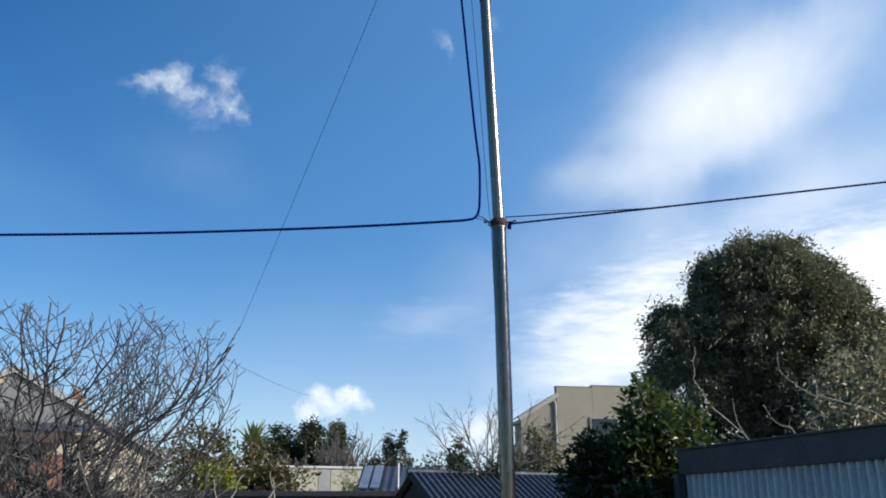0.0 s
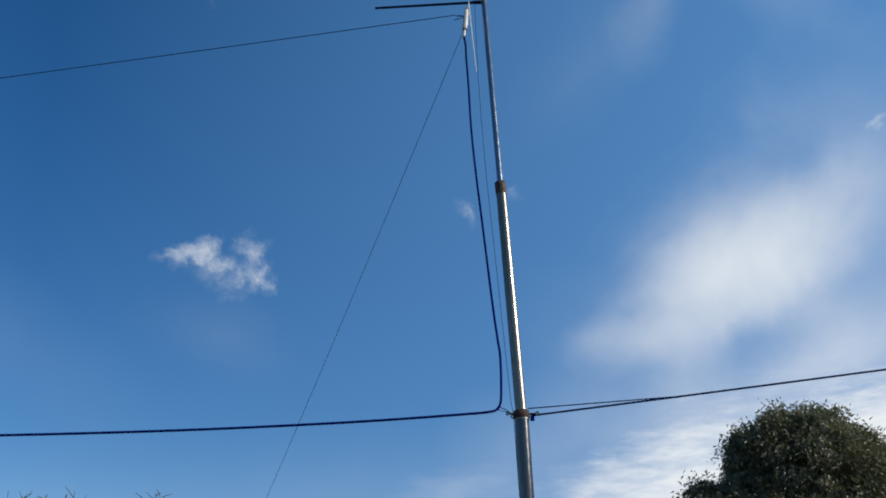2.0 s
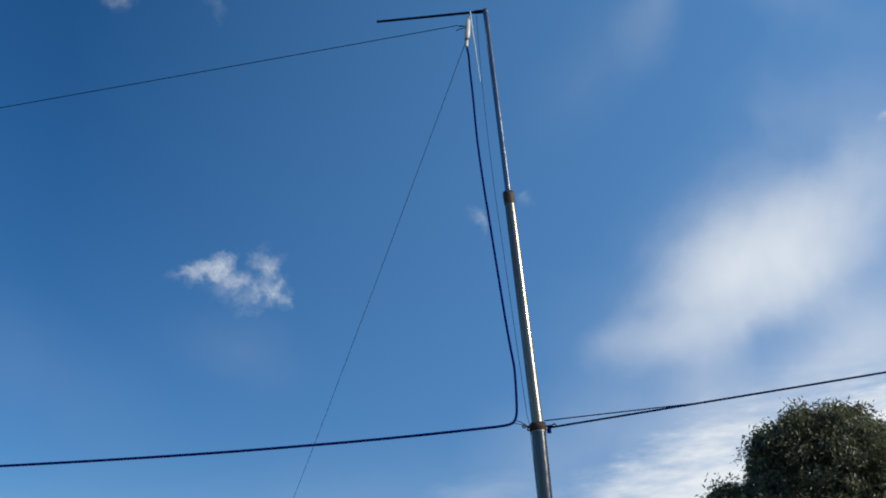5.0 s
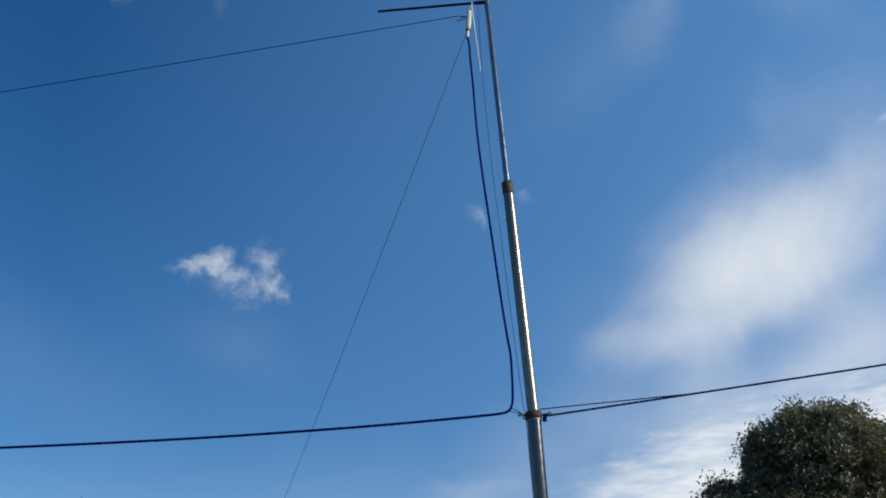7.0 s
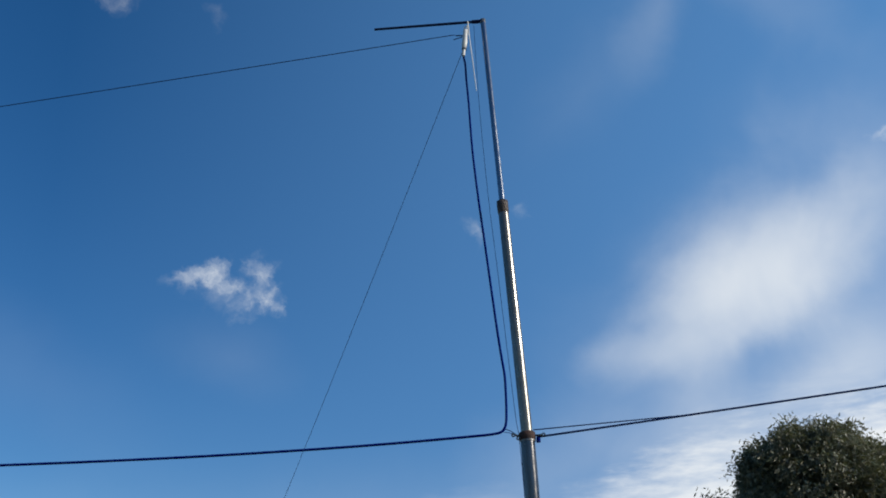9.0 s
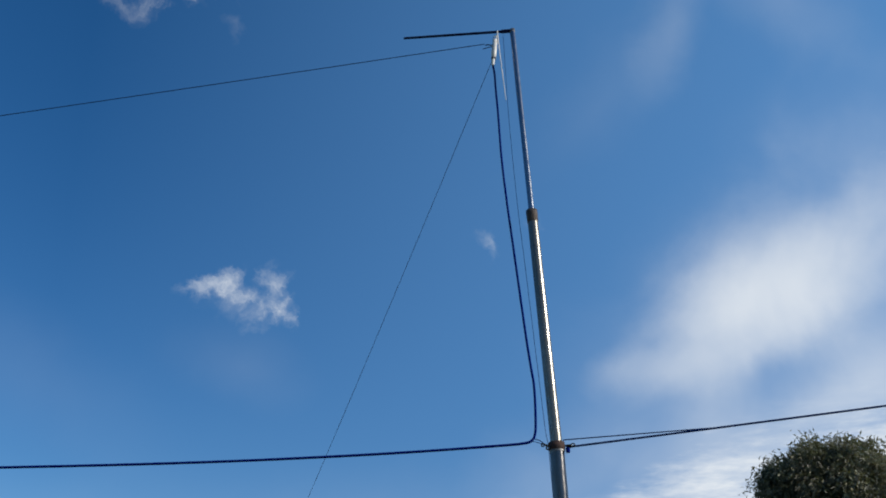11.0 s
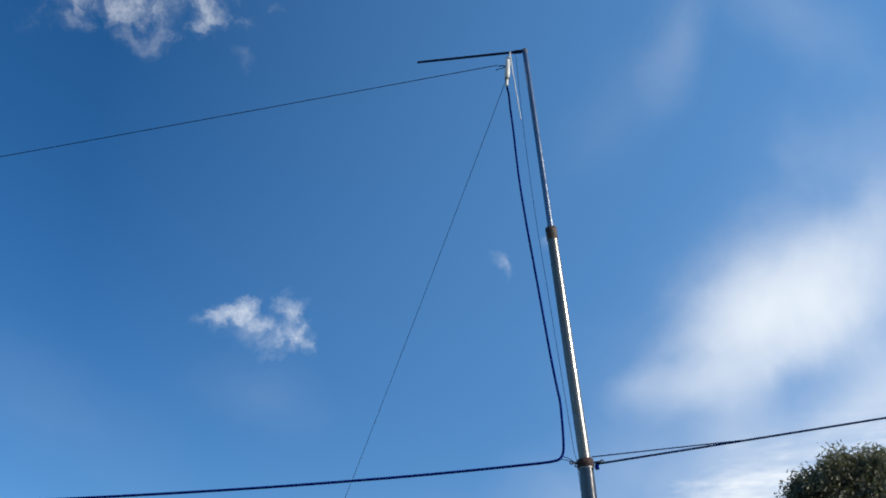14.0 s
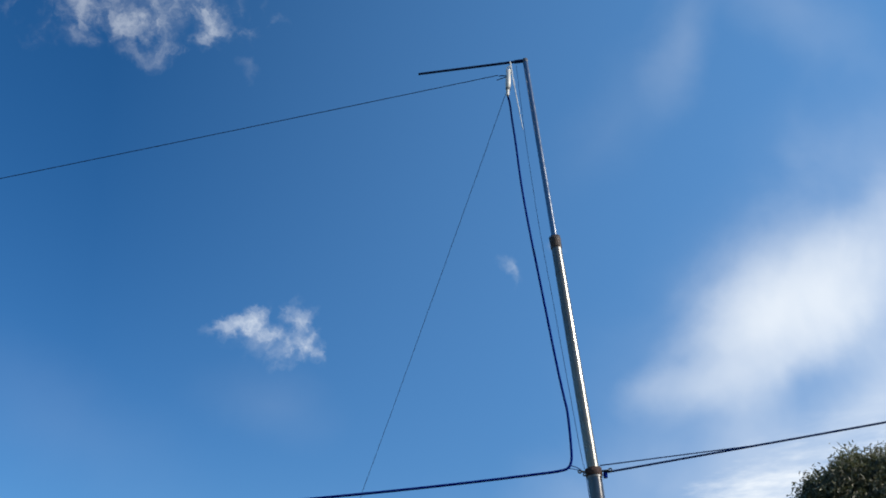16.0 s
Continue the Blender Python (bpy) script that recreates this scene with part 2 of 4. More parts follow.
TRIM = material("white_trim", (0.78, 0.77, 0.74), (0.7, 0.69, 0.66), 0.6, 0, 3, 0.1, 50)
BRICK = material("orange_brick", (0.34, 0.17, 0.10), (0.24, 0.12, 0.07), 0.9, 0, 6, 0.4, 50, wear=(0.22, 0.12, 0.09))
BROWN = material("brown_timber", (0.09, 0.055, 0.04), (0.06, 0.04, 0.03), 0.8, 0, 6, 0.3, 60, (1, 1, 6))
CONCRETE = material("concrete", (0.36, 0.35, 0.33), (0.28, 0.27, 0.25), 0.9, 0, 4, 0.4, 60)
GLASS = material("window_glass", (0.03, 0.035, 0.04), (0.02, 0.022, 0.025), 0.08, 0, 2, 0.02, 20)
SOLAR = material("skylight_sheet", (0.22, 0.26, 0.31), (0.18, 0.21, 0.26), 0.35, 0.1, 2, 0.05, 30)
SOIL = material("grass_and_soil", (0.075, 0.10, 0.03), (0.12, 0.095, 0.055), 0.95, 0, 0.35, 0.8, 14, wear=(0.16, 0.13, 0.08))
BARK = material("bark", (0.17, 0.13, 0.10), (0.09, 0.07, 0.055), 0.9, 0, 10, 0.6, 70, (1, 1, 0.3))
# one bark in two tones: darkened as in shade, and paled as in sun
FIG_BARK = material("shaded_fig_bark", (0.14, 0.13, 0.132), (0.035, 0.034, 0.038), 0.85, 0, 5, 0.5, 60, (1, 1, 0.5))
FIG_SUNLIT = material("sunlit_fig_bark", (0.34, 0.30, 0.25), (0.20, 0.18, 0.155), 0.85, 0, 5, 0.5, 60, (1, 1, 0.5))
STICK = material("pale_stick", (0.46, 0.42, 0.35), (0.34, 0.30, 0.25), 0.85, 0, 10, 0.4, 80)
TWIG = material("grey_twig", (0.15, 0.13, 0.12), (0.10, 0.09, 0.085), 0.9, 0, 6, 0.3, 60)
LEAF_OLIVE = material("grey_green_leaf", (0.215, 0.205, 0.125), (0.11, 0.105, 0.06), 0.5, 0, 2, 0, 30, spread=1.0, thin=0.16, spec=0.5)
LEAF_CITRUS = material("bright_green_leaf", (0.042, 0.080, 0.014), (0.022, 0.046, 0.008), 0.42, 0, 3, 0, 30, spread=0.8, thin=0.25)
LEAF_DARK = material("dark_green_leaf", (0.022, 0.038, 0.012), (0.015, 0.026, 0.009), 0.4, 0, 3, 0, 30, spread=0.9, thin=0.1)
LEAF_YELLOW = material("yellow_green_leaf", (0.26, 0.27, 0.03), (0.18, 0.20, 0.025), 0.5, 0, 3, 0, 30, spread=0.6, thin=0.3)
LEAF_HEDGE = material("olive_leaf", (0.15, 0.115, 0.05), (0.09, 0.075, 0.03), 0.55, 0, 3, 0, 30, spread=0.9, thin=0.2)
LEAF_PALM = material("pale_frond", (0.34, 0.38, 0.15), (0.24, 0.27, 0.10), 0.5, 0, 3, 0, 30, spread=0.5, thin=0.25)
# sunlight put into the leaf colour, for the big tree's right side
LEAF_SUNLIT = material("sunlit_pale_leaf", (0.62, 0.54, 0.36), (0.40, 0.35, 0.22), 0.55, 0, 3, 0, 30, spread=1.2, thin=0.25)
LEAF_FAR = material("far_leaf", (0.07, 0.085, 0.035), (0.045, 0.06, 0.025), 0.6, 0, 1, 0, 12, spread=0.9, thin=0.15)

# ---------------------------------------------------------------- helpers for meshes


def thing(name, at=(0, 0, 0), label="", category="", group="", kind="", turn=0.0):
    ob = new(name)
    ob.empty_display_size = 0.1
    ob.matrix_world = pose(*at, 0, 0, turn)
    return tagged(ob, label, category, group, kind)


def part(name, bm, mat, parent, label="", smooth=False):
    """Links a bmesh, or (verts, faces), as one mesh object under a thing or a part."""
    me = bpy.data.meshes.new(name)
    if isinstance(bm, bmesh.types.BMesh):
        bm.normal_update()
        bm.to_mesh(me)
        bm.free()
    else:
        me.from_pydata(bm[0], [], bm[1])
        me.update()
    me.materials.append(mat)
    if smooth:
        me.polygons.foreach_set("use_smooth", [len(f.vertices) == 4 for f in me.polygons])
    ob = new(name, me)
    ob.parent = parent
    if label:
        ob["label"] = label
    return ob


def box(a, b, bevel=0.0, bm=None):
    """A box between two corners, its edges broken by a bevel."""
    bm2 = bmesh.new()
    bmesh.ops.create_cube(bm2, size=1.0)
    a, b = Vector(a), Vector(b)
    for v in bm2.verts:
        v.co = Vector([(a[i] + b[i]) / 2 + v.co[i] * (b[i] - a[i]) for i in range(3)])
    if bevel:
        bmesh.ops.bevel(bm2, geom=bm2.edges[:], offset=bevel, segments=2, affect="EDGES", profile=0.6)
    return bm2


def tube(points, radii, sides=8, caps=True):
    """A round tube along points: (verts, faces)."""
    pts = [Vector(p) for p in points]
    if not hasattr(radii, "__len__"):
        radii = [radii] * len(pts)
    verts, faces = [], []
    side = None
    for i, p in enumerate(pts):
        d = (pts[min(i + 1, len(pts) - 1)] - pts[max(i - 1, 0)]).normalized()
        if side is None:
            side = d.cross(Vector((0, 0, 1)) if abs(d.z) < 0.9 else Vector((1, 0, 0))).normalized()
        side = (side - d * side.dot(d)).normalized()
        up = d.cross(side)
        for k in range(sides):
            a = 2 * math.pi * k / sides
            verts.append(p + (side * math.cos(a) + up * math.sin(a)) * radii[i])
    for i in range(len(pts) - 1):
        for k in range(sides):
            k2 = (k + 1) % sides
            faces.append((i * sides + k, i * sides + k2, (i + 1) * sides + k2, (i + 1) * sides + k))
    if caps:
        # ends with corners of their own, so that the sides keep their round shading
        o = len(verts)
        verts += [v.copy() for v in verts[:sides]] + [v.copy() for v in verts[o - sides:o]]
        faces.append(tuple(range(o + sides - 1, o - 1, -1)))
        faces.append(tuple(range(o + sides, o + 2 * sides)))
    return verts, faces


def joined(pieces):
    verts, faces = [], []
    for v, f in pieces:
        o = len(verts)
        verts += v
        faces += [tuple(i + o for i in q) for q in f]
    return verts, faces


def smooth_path(points, steps=8):
    """A Catmull-Rom line through points."""
    p = [Vector(q) for q in points]
    p = [p[0] * 2 - p[1]] + p + [p[-1] * 2 - p[-2]]
    out = []
    for i in range(1, len(p) - 2):
        for k in range(steps):
            t = k / steps
            a, b, c, d = p[i - 1:i + 3]
            out.append(0.5 * (2 * b + (c - a) * t + (2 * a - 5 * b + 4 * c - d) * t * t + (3 * b - a - 3 * c + d) * t ** 3))
    return out + [p[-2]]


def sagging(a, b, sag, steps=24):
    a, b = Vector(a), Vector(b)
    return [a.lerp(b, i / steps) - Vector((0, 0, sag * 4 * (i / steps) * (1 - i / steps))) for i in range(steps + 1)]


def corrugated(width, height, pitch=0.076, depth=0.017, thick=0.0016, per=8):
    """A corrugated sheet standing on the x axis from 0 to width, its ribs upright: (verts, faces)."""
    n = int(width / pitch * per)
    xs = np.linspace(0, width, n + 1)
    ys = np.sin(xs / pitch * 2 * math.pi) * depth / 2
    verts, faces = [], []
    for off in (0.0, thick):
        for z in (0.0, height):
            verts += [(float(x), float(y + off), z) for x, y in zip(xs, ys)]
    m = n + 1
    for i in range(n):
        faces.append((i, i + 1, m + i + 1, m + i))
        faces.append((2 * m + i + 1, 2 * m + i, 3 * m + i, 3 * m + i + 1))
        faces.append((m + i, m + i + 1, 3 * m + i + 1, 3 * m + i))
    return verts, faces


def moved(mesh, m):
    return [m @ Vector(v) for v in mesh[0]], mesh[1]


def foliage(lobes, clumps, per, leaf, width, seed, fill=0.35, droop=0.3, spread=0.14):
    """Many single leaves in clumps, most of them near the skin of a crown made of lobes (centre, radii): (verts, faces)."""
    rng = np.random.default_rng(seed)
    vol = np.array([r[0] * r[1] * r[2] for _, r in lobes]) ** (2 / 3)
    pick = rng.choice(len(lobes), clumps, p=vol / vol.sum())
    c = np.array([l[0] for l in lobes], float)[pick]
    r = np.array([l[1] for l in lobes], float)[pick]
    d = rng.normal(size=(clumps, 3))
    d /= np.linalg.norm(d, axis=1)[:, None]
    rad = np.where(rng.random(clumps) < fill, rng.random(clumps) ** 0.5 * 0.85, rng.normal(0.95, 0.09, clumps))
    centre = c + d * r * rad[:, None]
    size = spread * rng.uniform(0.5, 1.5, clumps)
    n = clumps * per
    p = np.repeat(centre, per, 0) + rng.normal(size=(n, 3)) * np.repeat(size, per)[:, None] * np.array([1, 1, 0.8])
    out = np.repeat(d, per, 0) + rng.normal(size=(n, 3)) * 0.8 + np.array([0, 0, -droop])
    out /= np.linalg.norm(out, axis=1)[:, None]
    s = np.cross(out, rng.normal(size=(n, 3)))
    s /= np.linalg.norm(s, axis=1)[:, None]
    up = np.cross(s, out)
    ln = leaf * rng.uniform(0.6, 1.4, n)[:, None]
    wd = width * rng.uniform(0.7, 1.3, n)[:, None]
    quad = np.stack([p, p + out * ln * 0.45 + s * wd / 2 + up * ln * 0.06, p + out * ln + up * ln * -0.08, p + out * ln * 0.45 - s * wd / 2 + up * ln * 0.06], 1).reshape(-1, 3)
    return [tuple(v) for v in quad.tolist()], [(4 * i, 4 * i + 1, 4 * i + 2, 4 * i + 3) for i in range(n)]


def grow(rng, start, way, length, radius, levels, lift=0.5, wander=0.25, shoots=5, ratio=0.55, tip=0.35, sides=5, angle=45, out=None, first=0.25, curl=1.3, thin=0.68, rise=0.0):
    """A branch that bends upward by lift, with side shoots down to the given level; returns tubes."""
    out = [] if out is None else out
    steps = max(4, int(length / 0.11))
    pts, p, d = [Vector(start)], Vector(start), Vector(way).normalized()
    for i in range(steps):
        d = (d + Vector((0, 0, lift * length / steps)) + Vector(rng.normal(size=3)) * wander * math.sqrt(length / steps) * 0.45).normalized()
        p = p + d * length / steps
        pts.append(p.copy())
    out.append(tube(pts, [radius * (1 - (1 - tip) * i / steps) for i in range(steps + 1)], sides))
    if levels > 0:
        for k in range(shoots):
            f = first + (1 - first) * (k + rng.random()) / shoots
            i = min(int(f * steps), steps - 1)
            axis = (pts[i + 1] - pts[i]).normalized()
            side = axis.orthogonal().normalized()
            side.rotate(Matrix.Rotation(rng.random() * 2 * math.pi, 3, axis))
            a = radians(angle * rng.uniform(0.6, 1.3))
            rr = radius * (1 - (1 - tip) * f)
            grow(rng, pts[i], axis * math.cos(a) + side * math.sin(a) + Vector((0, 0, rise)), length * ratio * rng.uniform(0.6, 1.25) * (1.15 - 0.5 * f), rr * thin, levels - 1,
                 lift * curl, wander, max(2, shoots - 1), ratio, max(tip, 0.6), 4 if levels < 2 else sides, angle, out, first, curl, thin, rise)
    return out

# ---------------------------------------------------------------- ground


def make_ground():
    """One sheet to the horizon, gently uneven near by."""
    line = [-4000, -1200, -400, -150, -70] + [4 * k for k in range(-9, 0)] + [k for k in range(-3, 4)] + [4 * k for k in range(1, 14)] + [70, 150, 400, 1200, 4000]
    verts = [(x, y, 0.02 * noise.noise((x * 0.31, y * 0.31, 0.0)) if abs(x) < 60 and abs(y) < 60 else 0.0) for y in line for x in line]
    n = len(line)
    ob = part("ground", (verts, [(j * n + i, j * n + i + 1, (j + 1) * n + i + 1, (j + 1) * n + i) for j in range(n - 1) for i in range(n - 1)]), SOIL, None, smooth=True)
    tagged(ob, "rough grass and bare soil of a back yard", "ground", kind="structure")


make_ground()

# ---------------------------------------------------------------- the aerial mast
FOOT, BAND, TOP = Vector((0.338, 4.31, 0.0)), Vector((0.297, 4.30, 3.06)), Vector((0.181, 4.246, 5.955))
COLLAR = BAND.lerp(TOP, 0.4905)


def make_mast():
    mast = thing("antenna_mast", FOOT, "telescopic galvanised steel mast of three tube sections", "mast")
    o = FOOT
    part("base_plate", box((-0.12, -0.12, -0.01), (0.12, 0.12, 0.02), 0.004), CONCRETE, mast, "concrete footing at the mast's base")

    def section(name, a, b, radius, mat):
        ob = part(name, tube([(0, 0, 0), (0, 0, (b - a).length * 0.5), (0, 0, (b - a).length)], radius, 32), mat, mast, smooth=True)
        ob.matrix_local = Matrix.Translation(a) @ (b - a).to_track_quat("Z", "Y").to_matrix().to_4x4()
        return ob

    section("lower_tube", Vector((0, 0, 0)), BAND - o, 0.0375, GALV_LOW)
    up = (TOP - BAND).normalized()
    part("rim", tube([BAND - o - up * 0.03, BAND - o + up * 0.004], [0.0395, 0.0395], 28), GALV_DARK, mast, "rolled steel rim", True)
    section("middle_tube", BAND - o - up * 0.1, COLLAR - o, 0.0303, GALV)
    part("seam_ring", tube([COLLAR - o - up * 0.245, COLLAR - o - up * 0.238], 0.0312, 28), GALV_DARK, mast, smooth=True)
    part("collar", tube([COLLAR - o + up * z for z in (-0.07, -0.068, -0.012, 0.012, 0.014)], [0.031, 0.0325, 0.0345, 0.0345, 0.020], 28), COLLAR_STEEL, mast, "dark clamping collar at the joint", True)
    section("upper_tube", COLLAR - o - up * 0.05, TOP - o, 0.0178, GALV_UP)
    part("cap", tube([TOP - o - up * 0.02, TOP - o + up * 0.01, TOP - o + up * 0.014], [0.0182, 0.0182, 0.012], 24), GALV_DARK, mast, smooth=True)
    arm_end = Vector((-0.574, 4.346, 6.025)) - o
    arm_dir = (arm_end - (TOP - o)).normalized()
    arm = part("arm", tube([TOP - o + arm_dir * 0.005, TOP - o + arm_dir * 0.3, arm_end], [0.0095, 0.009, 0.0085], 12), WIRE, mast, "dark thin horizontal spreader arm", True)
    part("arm_clamp", tube([TOP - o + arm_dir * 0.02, TOP - o + arm_dir * 0.075], 0.0135, 12), WIRE, arm, smooth=True)
    # clamp with eye bolts at the lowest joint
    clamp = part("clamp", tube([BAND - o + up * z for z in (-0.022, -0.018, 0.018, 0.022)], [0.038, 0.0425, 0.0425, 0.038], 28), RUST, mast, "rusty steel clamp band", True)
    for sx, sz, ln in ((1, 0.0, 0.07), (-1, 0.002, 0.055), (-0.7, -0.014, 0.05)):
        b = BAND - o + Vector((0, -0.012, sz))
        bolt = tube([b + Vector((0.036 * sx, 0, 0)), b + Vector(((0.036 + ln * 0.5) * sx, -0.01, 0.0))], 0.0055, 8)
        eye_c = b + Vector(((0.036 + ln * 0.65) * sx, -0.012, 0))
        ring = [eye_c + Vector((math.cos(a) * 0.0075, 0, math.sin(a) * 0.0075)) for a in np.linspace(0, 2 * math.pi, 13)]
        part("eye_bolt", joined([bolt, tube(ring, 0.0040, 6)]), GALV_LOW, clamp, smooth=True)
    nut = bmesh.new()
    bmesh.ops.create_cone(nut, cap_ends=True, segments=6, radius1=0.012, radius2=0.012, depth=0.022)
    bmesh.ops.transform(nut, matrix=Matrix.Translation(BAND - o + Vector((0.055, -0.014, -0.024))), verts=nut.verts)
    part("nut", nut, BLACK, clamp)


def make_balun():
    o = Vector((0.055, 4.25, 5.80))
    b = thing("antenna_balun", o, "white plastic feed-point tube hung under the spreader arm", "antenna part")
    lean = Vector((0.10, 0, 1)).normalized()
    part("housing", tube([lean * z for z in (-0.085, -0.08, -0.03, 0.03, 0.075, 0.08)], [0.012, 0.0165, 0.0195, 0.0165, 0.019, 0.012], 18), WHITE, b, smooth=True)
    part("lower_cap", tube([lean * z for z in (-0.15, -0.10, -0.085)], [0.0095, 0.011, 0.013], 14), WHITE, b, "grey-white cable gland", True)
    part("gland_nut", tube([lean * z for z in (-0.098, -0.084)], 0.0165, 8), GALV_DARK, b)
    ring = [lean * 0.098 + Vector((math.cos(a) * 0.014, 0, math.sin(a) * 0.018)) for a in np.linspace(0, 2 * math.pi, 13)]
    part("hanging_eye", tube(ring, 0.0035, 6), WHITE, b, smooth=True)
    part("terminal", tube([Vector((-0.012, 0, 0.03)), Vector((-0.045, 0, 0.038)), Vector((-0.062, 0, 0.034))], 0.004, 8), WIRE, b, "short dark wire tail", True)
    part("terminal", tube([Vector((-0.012, 0, 0.02)), Vector((-0.045, 0, 0.012)), Vector((-0.08, 0, 0.0))], 0.0028, 8), WIRE, b, "short dark wire tail", True)
    c = thing("hanging_cord", o + lean * 0.10, "thin white cord hanging from the spreader arm", "cord")
    part("loop", tube(smooth_path([(0, 0, -0.02), (0.012, 0, 0.04), (0.014, 0, 0.066)], 4), 0.0034, 6), WHITE, c)
    part("tail", tube(smooth_path([(0.013, -0.01, 0.050), (0.022, -0.012, -0.13), (0.036, -0.014, -0.34), (0.051, -0.016, -0.57)], 5), [0.0042 - 0.00012 * i for i in range(16)], 7), WHITE, c, smooth=True)


def make_lines():
    def line(name, pts, r, mat, label, category, sides=8):
        ob = part(name, tube(pts, r, sides), mat, None, smooth=True)
        tagged(ob, label, category)
        return ob

    y = 4.285
    coax = [(0.041, y, 5.675), (0.050, y, 5.60), (0.053, y, 5.48), (0.062, y, 5.28), (0.074, y, 4.90), (0.097, y, 4.547), (0.120, y, 4.27), (0.146, y, 3.95), (0.170, y, 3.66), (0.188, y, 3.48),
            (0.197, y, 3.40), (0.1985, y, 3.30), (0.196, y, 3.19), (0.190, y, 3.125), (0.170, y, 3.088), (0.125, y, 3.074), (0.0, y, 3.064), (-0.40, y, 3.040), (-0.85, y, 3.020),
            (-1.5, y, 3.000), (-2.36, y, 2.988), (-3.6, y, 2.985), (-5.2, y, 3.0), (-8.0, y, 3.06)]
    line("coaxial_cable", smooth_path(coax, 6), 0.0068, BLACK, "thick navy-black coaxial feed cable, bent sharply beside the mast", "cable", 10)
    line("cable_tie", smooth_path([(0.180, y, 3.10), (0.215, y - 0.002, 3.085), (0.245, y, 3.062)], 4), 0.0022, ROPE, "thin grey cord tying the cable to the clamp", "cord")
    line("cable_tie", smooth_path([(0.17, y, 3.085), (0.21, y - 0.002, 3.075), (0.245, y, 3.058)], 4), 0.0018, ROPE, "thin grey cord tying the cable to the clamp", "cord")
    # stays on the other side
    stay = sagging((0.345, 4.288, 3.052), (9.0, 4.288, 4.14), 0.02, 40)
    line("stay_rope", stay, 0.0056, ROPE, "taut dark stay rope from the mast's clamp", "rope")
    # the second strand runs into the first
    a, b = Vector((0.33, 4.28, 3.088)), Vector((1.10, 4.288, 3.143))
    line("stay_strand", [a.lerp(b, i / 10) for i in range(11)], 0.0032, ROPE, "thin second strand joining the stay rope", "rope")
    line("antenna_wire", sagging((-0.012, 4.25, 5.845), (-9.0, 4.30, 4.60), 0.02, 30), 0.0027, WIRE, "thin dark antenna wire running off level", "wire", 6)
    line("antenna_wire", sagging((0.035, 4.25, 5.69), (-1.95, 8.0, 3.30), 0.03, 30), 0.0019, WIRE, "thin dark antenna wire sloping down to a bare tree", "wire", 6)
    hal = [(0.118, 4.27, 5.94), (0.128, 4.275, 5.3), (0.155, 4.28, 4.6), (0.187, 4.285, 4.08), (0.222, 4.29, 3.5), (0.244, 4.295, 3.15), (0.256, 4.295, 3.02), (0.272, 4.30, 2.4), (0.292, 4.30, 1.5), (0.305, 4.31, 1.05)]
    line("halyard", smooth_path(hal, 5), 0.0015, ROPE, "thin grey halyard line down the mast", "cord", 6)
    line("overhead_wire", sagging((-3.6, 14.0, 4.15), (-6.2, 40.0, 7.3), 0.08, 24), 0.0032, WIRE, "distant thin overhead wire", "wire", 6)


make_mast()
make_balun()
make_lines()

# ---------------------------------------------------------------- fences and sheds


def make_side_fence():
    a, b = Vector((2.83, 5.57, 0)), Vector((2.05, 7.43, 0))
    d = (b - a).normalized()
    start = a - d * 4.2
    length = (b - start).length
    m = Matrix.Translation(start) @ Matrix((d, Vector((-d.y, d.x, 0)), Vector((0, 0, 1)))).transposed().to_4x4()
    f = thing("corrugated_shed_wall", (0, 0, 0), "grey corrugated iron wall under a dark fascia board", "shed")
    f.matrix_world = m
    w = 0.838
    for i in range(int(length / w) + 1):
        x0 = i * w
        part("sheet", moved(corrugated(min(w + 0.03, length - x0), 2.0, 0.076, 0.042), Matrix.Translation((x0, 0.002 * (i % 2), 0.0))), ZINC, f, smooth=True)
    part("fascia", box((-0.02, -0.024, 1.935), (length + 0.06, 0.028, 2.145), 0.006), CHARCOAL, f, "dark painted fascia board")
    part("capping", box((-0.02, -0.035, 2.137), (length + 0.065, 0.05, 2.152), 0.004), CHARCOAL, f, "dark folded metal roof edge")
    part("end_post", box((length - 0.02, 0.03, 0.0), (length + 0.05, 0.10, 1.94), 0.004), CHARCOAL, f)
    # unseen end wall and roof, added so their shadow darkens the citrus bush's foot
    part("shading_end_wall", moved(corrugated(3.2, 2.08, 0.076, 0.02), Matrix.Translation((length + 0.03, -0.08, 0)) @ Matrix.Rotation(radians(-90), 4, "Z")), ZINC, f, smooth=True)
    part("roof", box((0.0, -3.3, 2.09), (length + 0.05, -0.04, 2.125), 0.004), CHARCOAL, f, "unseen dark flat metal roof, added to shade the citrus bush")
    for i in range(4):
        part("screw", tube([Vector((length - 0.31 - 0.532 * i, -0.010, 1.84)), Vector((length - 0.31 - 0.532 * i, -0.016, 1.84))], 0.006, 6), GALV_DARK, f)


def make_back_fence():
    f = thing("back_fence", (0, 11.0, 0), "dark grey metal panel fence at the yard's end", "fence")
    for i in range(6):
        x = -10.2 + 1.62 * i
        part("panel", moved(corrugated(1.58, 1.86, 0.19, 0.03), Matrix.Translation((x, 0, 0.03))), CHARCOAL, f)
        part("post", box((x - 0.03, -0.03, 0), (x + 0.03, 0.035, 1.95), 0.004), CHARCOAL, f)
    part("top_rail", box((-10.25, -0.035, 1.87), (-0.45, 0.035, 1.935), 0.004), CHARCOAL, f)


